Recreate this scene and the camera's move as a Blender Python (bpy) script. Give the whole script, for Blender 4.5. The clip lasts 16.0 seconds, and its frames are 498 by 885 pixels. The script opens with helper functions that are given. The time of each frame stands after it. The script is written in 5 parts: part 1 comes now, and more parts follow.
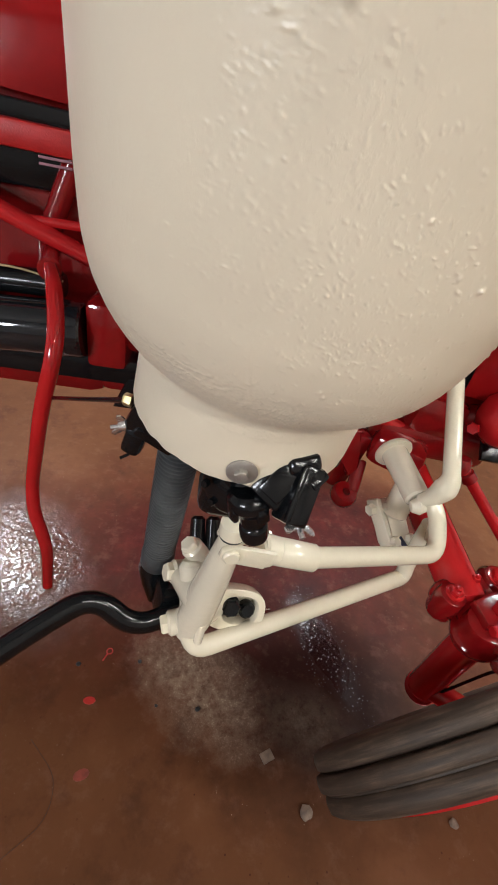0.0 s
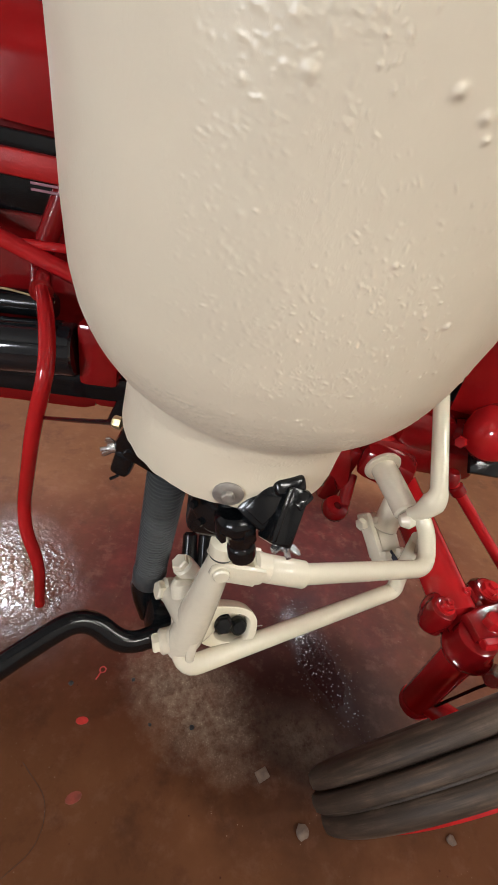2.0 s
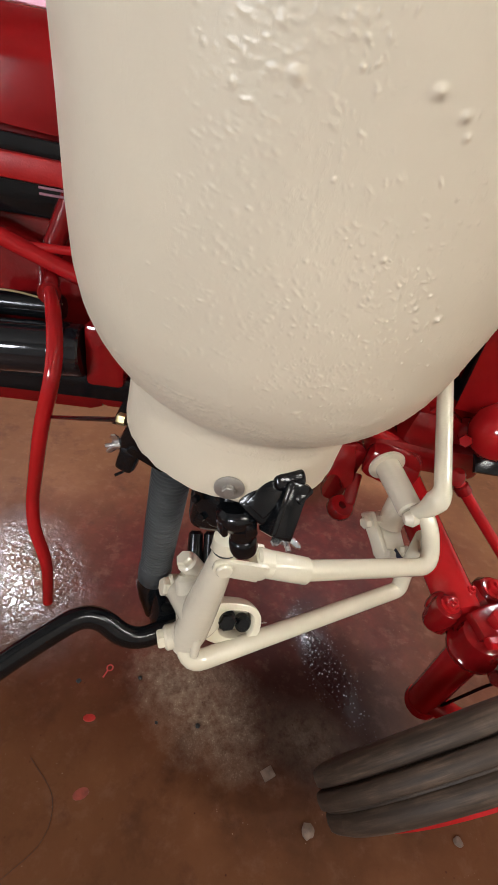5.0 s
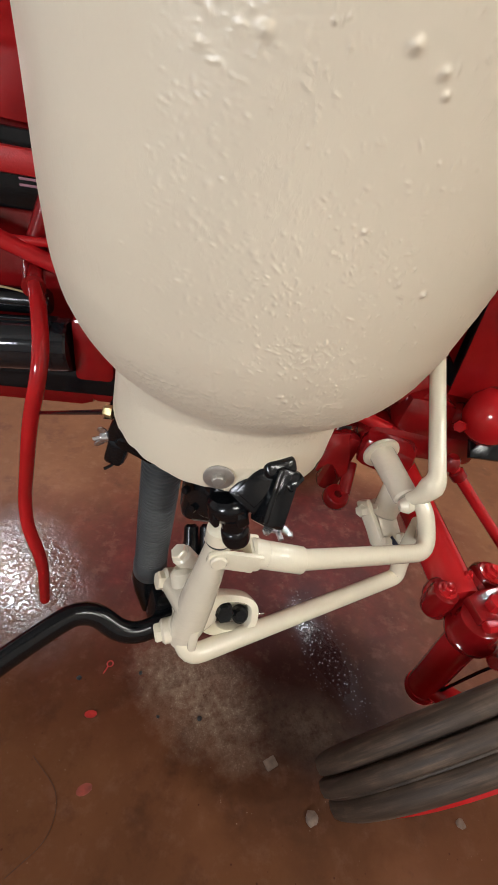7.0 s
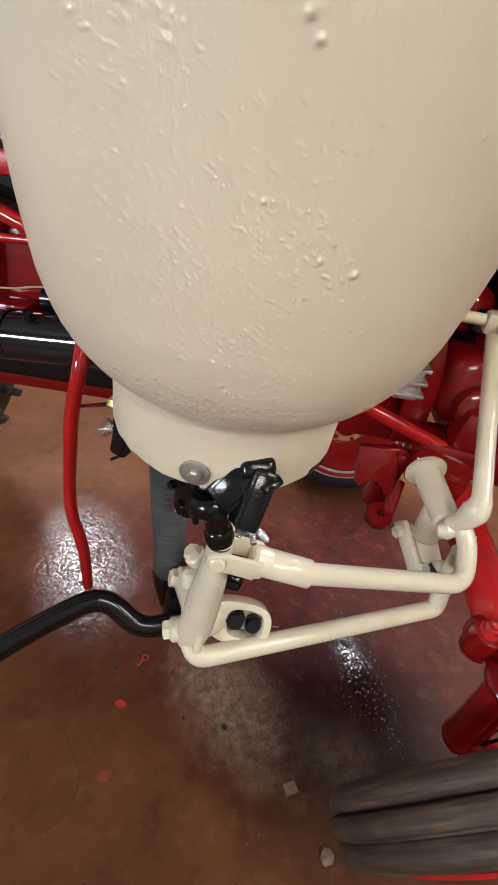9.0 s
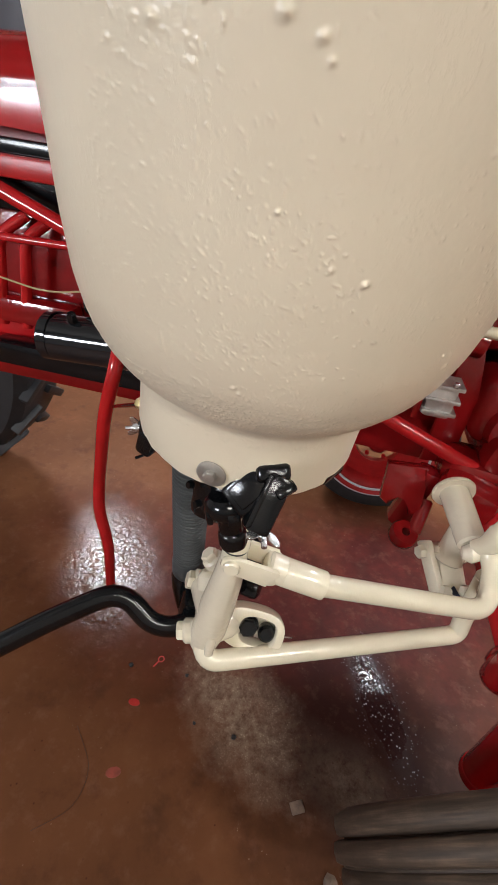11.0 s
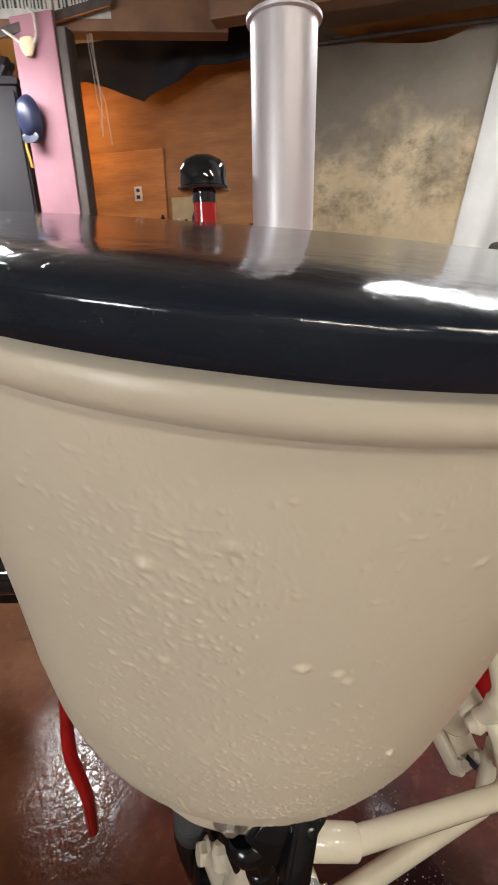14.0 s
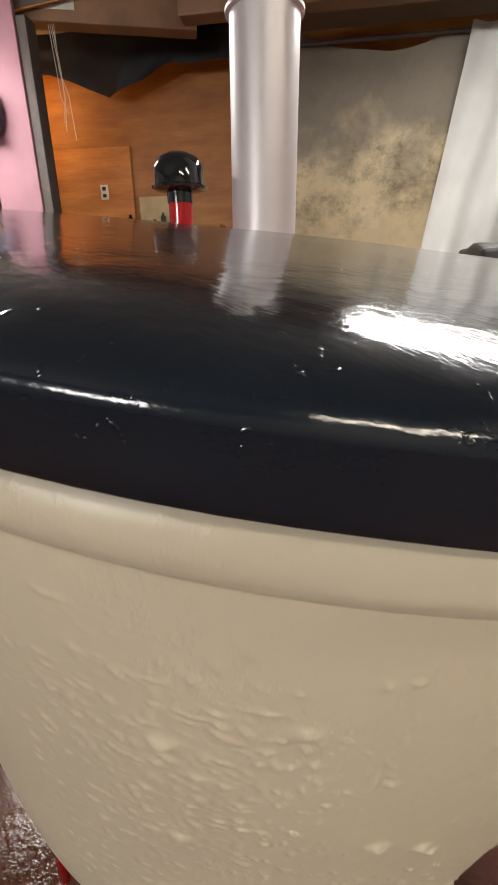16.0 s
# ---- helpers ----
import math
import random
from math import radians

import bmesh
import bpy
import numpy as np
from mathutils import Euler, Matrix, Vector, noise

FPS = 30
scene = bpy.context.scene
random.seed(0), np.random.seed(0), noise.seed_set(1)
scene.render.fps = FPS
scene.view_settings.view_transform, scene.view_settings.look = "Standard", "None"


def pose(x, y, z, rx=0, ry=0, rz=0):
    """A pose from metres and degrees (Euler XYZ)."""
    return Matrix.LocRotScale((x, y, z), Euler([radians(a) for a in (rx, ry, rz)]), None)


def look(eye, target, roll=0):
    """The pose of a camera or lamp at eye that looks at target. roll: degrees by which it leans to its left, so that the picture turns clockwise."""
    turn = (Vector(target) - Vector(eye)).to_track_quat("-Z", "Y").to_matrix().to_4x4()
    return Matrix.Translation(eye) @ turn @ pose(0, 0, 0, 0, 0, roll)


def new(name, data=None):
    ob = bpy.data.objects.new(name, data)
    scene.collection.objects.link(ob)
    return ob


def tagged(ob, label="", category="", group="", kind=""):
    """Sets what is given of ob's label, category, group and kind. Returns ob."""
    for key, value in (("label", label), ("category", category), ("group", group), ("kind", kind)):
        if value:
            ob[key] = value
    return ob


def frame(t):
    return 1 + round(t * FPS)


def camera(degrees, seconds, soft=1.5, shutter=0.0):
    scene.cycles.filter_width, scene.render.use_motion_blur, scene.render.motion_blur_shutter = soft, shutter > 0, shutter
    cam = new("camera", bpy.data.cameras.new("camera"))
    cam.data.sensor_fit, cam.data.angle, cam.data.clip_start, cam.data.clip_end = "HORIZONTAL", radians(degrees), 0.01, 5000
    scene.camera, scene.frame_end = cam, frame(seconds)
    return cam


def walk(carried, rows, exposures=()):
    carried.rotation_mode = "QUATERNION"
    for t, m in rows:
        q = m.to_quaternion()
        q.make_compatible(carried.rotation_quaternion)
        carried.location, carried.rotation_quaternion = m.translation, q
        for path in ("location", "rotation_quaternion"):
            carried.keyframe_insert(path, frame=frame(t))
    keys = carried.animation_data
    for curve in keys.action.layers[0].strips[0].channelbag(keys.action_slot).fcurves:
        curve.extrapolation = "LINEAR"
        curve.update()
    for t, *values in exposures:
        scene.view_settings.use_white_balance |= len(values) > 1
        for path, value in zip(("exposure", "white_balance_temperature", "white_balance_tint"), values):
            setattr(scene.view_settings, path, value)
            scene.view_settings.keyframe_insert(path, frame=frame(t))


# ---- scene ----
cam = camera(59.1, 16.0, 1.5, 0.4)
PATH = [
    (0, (0.004, -0.619, 1.184), (-0.122, 1.007, 0.026), 12.2),
    (0.5, (-0.005, -0.622, 1.195), (-0.13, 1.021, 0.061), 12.6),
    (1, (0.005, -0.628, 1.197), (-0.109, 1.024, 0.076), 12.7),
    (1.5, (0.012, -0.626, 1.2), (-0.102, 1.033, 0.088), 12.3),
    (2, (0.01, -0.62, 1.198), (-0.107, 1.038, 0.086), 11.8),
    (2.5, (0.006, -0.619, 1.197), (-0.121, 1.038, 0.084), 11.4),
    (3, (0.01, -0.621, 1.199), (-0.127, 1.038, 0.089), 11.3),
    (3.5, (0.013, -0.622, 1.197), (-0.134, 1.033, 0.083), 11.1),
    (4, (0.013, -0.626, 1.198), (-0.137, 1.032, 0.09), 11.2),
    (6.5, (0.027, -0.629, 1.197), (-0.119, 1.023, 0.079), 10.2),
    (7, (0.025, -0.624, 1.191), (-0.107, 1.021, 0.061), 9.8),
    (7.5, (0.021, -0.623, 1.197), (-0.107, 1.019, 0.062), 9.4),
    (8, (0.036, -0.616, 1.196), (-0.074, 1.017, 0.047), 8.7),
    (8.5, (0.062, -0.603, 1.183), (-0.179, 1.006, 0.018), 6.9),
    (9, (0.106, -0.598, 1.184), (-0.382, 0.981, 0.058), 6.8),
    (11.3, (0.122, -0.603, 1.185), (-0.536, 0.942, 0.098), 6.8),
    (11.5, (0.114, -0.605, 1.191), (-0.536, 0.976, 0.153), 5.5),
    (11.7, (0.111, -0.602, 1.215), (-0.52, 1.035, 0.255), 4.0),
    (12, (0.101, -0.622, 1.277), (-0.49, 1.079, 0.407), 1.8),
    (12.3, (0.093, -0.642, 1.298), (-0.422, 1.112, 0.488), -1.5),
    (12.5, (0.115, -0.656, 1.295), (-0.403, 1.106, 0.502), -3.5),
    (12.8, (0.215, -0.634, 1.292), (-0.356, 1.105, 0.487), -5.4),
    (13, (0.269, -0.615, 1.292), (-0.41, 1.082, 0.481), -5.9),
    (13.2, (0.276, -0.612, 1.304), (-0.47, 1.063, 0.506), -5.1),
    (13.5, (0.21, -0.577, 1.326), (-0.517, 1.127, 0.572), -3.1),
    (13.8, (0.096, -0.544, 1.35), (-0.448, 1.236, 0.618), -1.5),
    (14, (0.053, -0.537, 1.354), (-0.398, 1.271, 0.628), -1.3),
    (14.5, (0.039, -0.529, 1.357), (-0.262, 1.312, 0.635), -0.0),
    (15, (0.029, -0.517, 1.358), (-0.22, 1.327, 0.625), 2.1),
    (15.5, (0.02, -0.503, 1.359), (-0.217, 1.338, 0.616), 2.3),
    (16, (0.022, -0.493, 1.36), (-0.298, 1.345, 0.638), -0.5),
]
walk(cam, [(t, look(eye, target, roll)) for t, eye, target, roll in PATH], [(0.0, 0.14, 6200, 10), (11.6, 0.14, 6200, 10), (12.2, 0.10, 5950, 10), (12.6, 0.06, 6000, 10), (13.2, 0.12, 6350, 10), (14.2, -0.45, 6650, 10), (16.0, -0.50, 7000, 10)])


LAMP = 84.0
DAY = 95.0
BULB = 210.0
LAMPS = [(-2.20, 1.68, 1.25), (0.85, 1.68, 1.25), (2.2, -1.0, 1.25), (1.3, -2.3, 1.25)]
scene.view_settings.exposure = 0.0

# ---------- light ----------
world = bpy.data.worlds.new("World")
world.use_nodes = True
scene.world = world
wbg = world.node_tree.nodes["Background"]
wbg.inputs[0].default_value = (0.9, 0.95, 1.0, 1)
wbg.inputs[1].default_value = 0.05


# ---------- materials ----------
def mat_new(name):
    m = bpy.data.materials.new(name)
    m.use_nodes = True
    nt = m.node_tree
    b = nt.nodes["Principled BSDF"]
    return m, nt, b


def node(nt, kind, **inputs):
    n = nt.nodes.new(kind)
    for k, v in inputs.items():
        n.inputs[k.replace("_", " ")].default_value = v
    return n


def noise_tex(nt, scale, detail=4.0, rough=0.55, coord="Object", stretch=None):
    tc = nt.nodes.new("ShaderNodeTexCoord")
    n = node(nt, "ShaderNodeTexNoise", Scale=scale, Detail=detail, Roughness=rough)
    if stretch:
        mp = nt.nodes.new("ShaderNodeMapping")
        mp.inputs["Scale"].default_value = stretch
        nt.links.new(tc.outputs[coord], mp.inputs[0])
        nt.links.new(mp.outputs[0], n.inputs["Vector"])
    else:
        nt.links.new(tc.outputs[coord], n.inputs["Vector"])
    return n


def ramp(nt, fac, stops):
    r = nt.nodes.new("ShaderNodeValToRGB")
    el = r.color_ramp.elements
    while len(el) > 1:
        el.remove(el[-1])
    for i, (p, c) in enumerate(stops):
        e = el[0] if i == 0 else el.new(p)
        e.position = p
        e.color = (*c, 1) if len(c) == 3 else c
    nt.links.new(fac, r.inputs[0])
    return r


def g(v):
    return (v, v, v)


def mix_col(nt, fac, a, b):
    m = nt.nodes.new("ShaderNodeMix")
    m.data_type = "RGBA"
    for sock, val in ((m.inputs[0], fac), (m.inputs[6], a), (m.inputs[7], b)):
        if hasattr(val, "is_linked"):
            nt.links.new(val, sock)
        elif isinstance(val, tuple):
            sock.default_value = (*val, 1)
        else:
            sock.default_value = val
    return m.outputs[2]


def maths(nt, op, a, b=0.0):
    m = nt.nodes.new("ShaderNodeMath")
    m.operation = op
    for sock, val in ((m.inputs[0], a), (m.inputs[1], b)):
        if hasattr(val, "is_linked"):
            nt.links.new(val, sock)
        else:
            sock.default_value = val
    return m.outputs[0]


def bump(nt, bsdf, height, strength, distance=0.002):
    b = nt.nodes.new("ShaderNodeBump")
    b.inputs["Strength"].default_value = strength
    b.inputs["Distance"].default_value = distance
    nt.links.new(height, b.inputs["Height"])
    if bsdf.inputs["Normal"].is_linked:
        nt.links.new(bsdf.inputs["Normal"].links[0].from_socket, b.inputs["Normal"])
    nt.links.new(b.outputs[0], bsdf.inputs["Normal"])


def paint(name, col, rough=0.25, vary=0.12, scale=9.0, peel=0.15, coat=0.0, metal=0.0, spots=None):
    """Brushed or sprayed paint: slight colour variation, orange peel, uneven gloss."""
    m, nt, b = mat_new(name)
    n1 = noise_tex(nt, scale)
    dark = tuple(c * (1 - vary) for c in col)
    light = tuple(min(1, c * (1 + vary)) for c in col)
    r1 = ramp(nt, n1.outputs[0], [(0.3, dark), (0.7, light)])
    out = r1.outputs[0]
    if spots:
        n3 = noise_tex(nt, scale * 7, 6.0, 0.7)
        r3 = ramp(nt, n3.outputs[0], [(0.62, g(0)), (0.72, g(1))])
        out = mix_col(nt, r3.outputs[0], out, spots)
    nt.links.new(out, b.inputs["Base Color"])
    n2 = noise_tex(nt, scale * 14, 2.0)
    r2 = ramp(nt, n1.outputs[0], [(0.2, g(rough * 0.9)), (0.8, g(min(1, rough * 1.12)))])
    nt.links.new(r2.outputs[0], b.inputs["Roughness"])
    b.inputs["Metallic"].default_value = metal
    b.inputs["Coat Weight"].default_value = coat
    b.inputs["Coat Roughness"].default_value = 0.06
    if peel:
        bump(nt, b, n2.outputs[0], peel, 0.001)
    return m


CREAM = paint("cream_paint", (0.72, 0.645, 0.50), 0.36, 0.035, 9, 0.25)
_nt = CREAM.node_tree
_m = noise_tex(_nt, 16, 3, 0.6)
_f = noise_tex(_nt, 330, 3, 0.6, stretch=(1.0, 1.0, 0.55))
_r = ramp(_nt, _m.outputs[0], [(0.45, g(0.0)), (0.62, g(1.0))])
_h = ramp(_nt, _f.outputs[0], [(0.5, g(0.0)), (0.7, g(1.0))])
bump(_nt, _nt.nodes["Principled BSDF"], maths(_nt, "MULTIPLY", _r.outputs[0], _h.outputs[0]), 0.16, 0.0010)
CREAM_GLOSS = paint("cream_gloss_paint", (0.75, 0.69, 0.53), 0.13, 0.04, 12, 0.4, 0.3)
CREAM_CAST = paint("cream_painted_casting", (0.72, 0.66, 0.52), 0.17, 0.06, 9, 0.7, 0.2)
RED = paint("red_paint", (0.45, 0.012, 0.014), 0.13, 0.12, 12, 0.08, 0.35)
RED_CAST = paint("red_painted_casting", (0.22, 0.006, 0.007), 0.12, 0.25, 9, 0.5, 0.4)
RED_DULL = paint("dull_red_paint", (0.36, 0.012, 0.012), 0.32, 0.2, 25, 0.4)
BLACK = paint("black_gloss_paint", (0.010, 0.012, 0.014), 0.06, 0.2, 7, 0.12, 0.6)
BLACK_LID = paint("black_brushed_lid_paint", (0.010, 0.016, 0.025), 0.14, 0.2, 7, 0.0, 0.2)
_nt = BLACK_LID.node_tree
_w = noise_tex(_nt, 24, 4, 0.62)
bump(_nt, _nt.nodes["Principled BSDF"], _w.outputs[0], 0.50, 0.002)
_w2 = noise_tex(_nt, 95, 5, 0.7, stretch=(1.0, 0.35, 1.0))
bump(_nt, _nt.nodes["Principled BSDF"], _w2.outputs[0], 0.22, 0.0012)
_w3 = noise_tex(_nt, 420, 2, 0.5)
bump(_nt, _nt.nodes["Principled BSDF"], ramp(_nt, _w3.outputs[0], [(0.70, g(0)), (0.78, g(1))]).outputs[0], 0.35, 0.0008)
BLACK_CAST = paint("black_painted_casting", (0.005, 0.006, 0.007), 0.15, 0.2, 40, 0.14, 0.0)
BLACK_CAST.node_tree.nodes["Principled BSDF"].inputs["Specular IOR Level"].default_value = 0.45
# near-black that puts the unlit depth inside the tractor into the colour
DARK = paint("void_shade", (0.006, 0.007, 0.010), 0.6, 0.2, 10, 0.0)


def tyre_material():
    """Old rubber with dusty brown streaks that run round the tread."""
    m, nt, b = mat_new("grey_tyre_rubber")
    tc = nt.nodes.new("ShaderNodeTexCoord")
    sx = nt.nodes.new("ShaderNodeSeparateXYZ")
    nt.links.new(tc.outputs["Object"], sx.inputs[0])
    ang = maths(nt, "ARCTAN2", sx.outputs[1], sx.outputs[0])
    cx = nt.nodes.new("ShaderNodeCombineXYZ")
    nt.links.new(maths(nt, "MULTIPLY", ang, 1.6), cx.inputs[0])
    nt.links.new(maths(nt, "MULTIPLY", sx.outputs[2], 75.0), cx.inputs[1])
    n1 = node(nt, "ShaderNodeTexNoise", Scale=1.6, Detail=5.0, Roughness=0.62)
    nt.links.new(cx.outputs[0], n1.inputs["Vector"])
    col = ramp(nt, n1.outputs[0], [(0.30, (0.020, 0.013, 0.009)), (0.46, (0.052, 0.034, 0.022)), (0.62, (0.120, 0.080, 0.053)), (0.78, (0.19, 0.135, 0.094))]).outputs[0]
    n2 = noise_tex(nt, 16, 5, 0.65)
    col = mix_col(nt, ramp(nt, n2.outputs[0], [(0.42, g(0.65)), (0.62, g(0))]).outputs[0], col, (0.042, 0.028, 0.019))
    nt.links.new(col, b.inputs["Base Color"])
    b.inputs["Roughness"].default_value = 0.62
    n3 = noise_tex(nt, 240, 3, 0.6)
    bump(nt, b, n3.outputs[0], 0.3, 0.001)
    bump(nt, b, n1.outputs[0], 0.3, 0.002)
    return m


RUBBER = tyre_material()
RUBBER_DK = paint("dark_rubber", (0.02, 0.02, 0.021), 0.5, 0.25, 30, 0.6)
HOSE = paint("grey_hose_rubber", (0.055, 0.06, 0.062), 0.5, 0.2, 30, 0.4)
ZINC = paint("zinc_plated_steel", (0.72, 0.73, 0.74), 0.22, 0.08, 80, 0.3, 0, 0.9)
GALV = paint("bare_washer_steel", (0.42, 0.40, 0.36), 0.4, 0.15, 90, 0.6, 0, 0.7)
ALUM = paint("cast_aluminium", (0.6, 0.59, 0.57), 0.35, 0.15, 60, 1.0, 0, 0.75)
SILVER = paint("silver_heat_paint", (0.70, 0.665, 0.69), 0.42, 0.05, 12, 0.15, 0, 0.30)
WHITE_PL = paint("white_plastic", (0.75, 0.72, 0.66), 0.4, 0.05, 30, 0.0)
PINK = paint("pink_foam_board", (0.29, 0.135, 0.165), 0.7, 0.08, 8, 0.3)
DKWOOD = paint("dark_post_wood", (0.06, 0.045, 0.04), 0.7, 0.3, 20, 0.6)
BLUE = paint("blue_black_plastic", (0.02, 0.025, 0.06), 0.35, 0.3, 20, 0.3)
CREAM_PLATE = paint("cream_enamel", (0.78, 0.74, 0.58), 0.25, 0.05, 40, 0.1)
INK = paint("black_enamel", (0.015, 0.015, 0.015), 0.3, 0.1, 40, 0.0)
PAPER = paint("white_paper", (0.44, 0.42, 0.38), 0.8, 0.15, 18, 0.2)
WIRE = paint("pale_wire", (0.45, 0.42, 0.36), 0.5, 0.1, 30, 0.0)
STRAW = paint("dry_straw", (0.42, 0.31, 0.16), 0.6, 0.2, 60, 0.0)


def plywood_material(name="plywood", gain=1.0):
    m, nt, b = mat_new(name)
    n1 = noise_tex(nt, 2.2, 6, 0.6, stretch=(1, 1, 4))
    r = ramp(nt, n1.outputs[0], [(p, tuple(c * gain for c in col)) for p, col in ((0.25, (0.26, 0.095, 0.025)), (0.55, (0.40, 0.16, 0.04)), (0.8, (0.50, 0.23, 0.07)))])
    n2 = noise_tex(nt, 30, 4, 0.7, stretch=(0.15, 1, 3))
    r2 = ramp(nt, n2.outputs[0], [(0.4, g(0.88)), (0.6, g(1.0))])
    mx = nt.nodes.new("ShaderNodeMix")
    mx.data_type, mx.blend_type = "RGBA", "MULTIPLY"
    mx.inputs[0].default_value = 1.0
    nt.links.new(r.outputs[0], mx.inputs[6])
    nt.links.new(r2.outputs[0], mx.inputs[7])
    nt.links.new(mx.outputs[2], b.inputs["Base Color"])
    b.inputs["Roughness"].default_value = 0.6
    bump(nt, b, n2.outputs[0], 0.2)
    return m


PLY = plywood_material()


def tarp_material():
    """Beige canvas: greyer towards the top, sooty blotches and creases through the middle."""
    m, nt, b = mat_new("stained_canvas")
    n1 = noise_tex(nt, 1.6, 8, 0.62)
    col = ramp(nt, n1.outputs[0], [(0.32, (0.36, 0.27, 0.165)), (0.48, (0.60, 0.47, 0.29)), (0.72, (0.74, 0.61, 0.41))]).outputs[0]
    tc = nt.nodes.new("ShaderNodeTexCoord")
    sx = nt.nodes.new("ShaderNodeSeparateXYZ")
    nt.links.new(tc.outputs["Object"], sx.inputs[0])
    nw = noise_tex(nt, 2.2, 7, 0.62)
    hgt = maths(nt, "ADD", sx.outputs[2], maths(nt, "MULTIPLY", maths(nt, "SUBTRACT", nw.outputs[0], 0.5), 1.3))
    up = ramp(nt, maths(nt, "SUBTRACT", hgt, 1.7), [(0.34, g(0)), (0.62, g(0.85))]).outputs[0]
    col = mix_col(nt, up, col, (0.235, 0.205, 0.175))
    # sooty blotches, thickest in a band half way up
    n2 = noise_tex(nt, 3.0, 10, 0.74, stretch=(1.0, 1.0, 1.25))
    n3 = noise_tex(nt, 11.0, 8, 0.75)
    band = ramp(nt, maths(nt, "SUBTRACT", hgt, 1.5), [(0.10, g(0.12)), (0.34, g(0.75)), (0.60, g(0.75)), (0.85, g(0.2))]).outputs[0]
    blot = maths(nt, "MULTIPLY", ramp(nt, n2.outputs[0], [(0.44, g(0)), (0.58, g(1))]).outputs[0], ramp(nt, n3.outputs[0], [(0.36, g(0.3)), (0.60, g(1))]).outputs[0])
    col = mix_col(nt, maths(nt, "MULTIPLY", blot, band), col, (0.115, 0.092, 0.066))
    nt.links.new(col, b.inputs["Base Color"])
    b.inputs["Roughness"].default_value = 0.75
    bump(nt, b, n2.outputs[0], 0.5, 0.02)
    return m


TARP = tarp_material()
CURTAIN = paint("white_sheet_cloth", (0.74, 0.73, 0.71), 0.85, 0.08, 3, 0.2)
DARKCLOTH = paint("dark_blue_tarp", (0.022, 0.022, 0.03), 0.6, 0.3, 3, 0.3)
WALLBOARD = paint("grey_wallboard", (0.40, 0.37, 0.345), 0.8, 0.12, 2, 0.2)
CEIL = paint("ceiling_board", (0.24, 0.21, 0.18), 0.8, 0.12, 2, 0.2)
BEAMWOOD = paint("brown_beam_wood", (0.17, 0.085, 0.045), 0.6, 0.3, 5, 0.4)


def emitter(name, col, strength):
    m, nt, b = mat_new(name)
    b.inputs["Base Color"].default_value = (0.8, 0.8, 0.8, 1)
    b.inputs["Emission Color"].default_value = (*col, 1)
    b.inputs["Emission Strength"].default_value = strength
    return m


TUBE = emitter("lit_lamp_tube", (0.97, 0.985, 1.0), LAMP * 1.40)
TUBE_WARM = emitter("warm_white_lamp_tube", (1.0, 0.935, 0.83), LAMP * 0.66)


def ellipse_mask(nt, cx, cy, ax, ay, turn, soft, wob, wobscale):
    """1 inside a wobbly ellipse on the floor, 0 outside."""
    tc = nt.nodes.new("ShaderNodeTexCoord")
    mp = nt.nodes.new("ShaderNodeMapping")
    mp.vector_type = "TEXTURE"
    mp.inputs["Location"].default_value = (cx, cy, 0)
    mp.inputs["Rotation"].default_value = (0, 0, radians(turn))
    mp.inputs["Scale"].default_value = (ax, ay, 1)
    nt.links.new(tc.outputs["Object"], mp.inputs[0])
    ln = nt.nodes.new("ShaderNodeVectorMath")
    ln.operation = "LENGTH"
    nt.links.new(mp.outputs[0], ln.inputs[0])
    nz = noise_tex(nt, wobscale, 6, 0.65)
    d = maths(nt, "ADD", ln.outputs["Value"], maths(nt, "MULTIPLY", maths(nt, "SUBTRACT", nz.outputs[0], 0.5), wob))
    return ramp(nt, d, [(max(0, 1 - soft), g(1)), (min(1, 1 + 0.0), g(0))]).outputs[0]


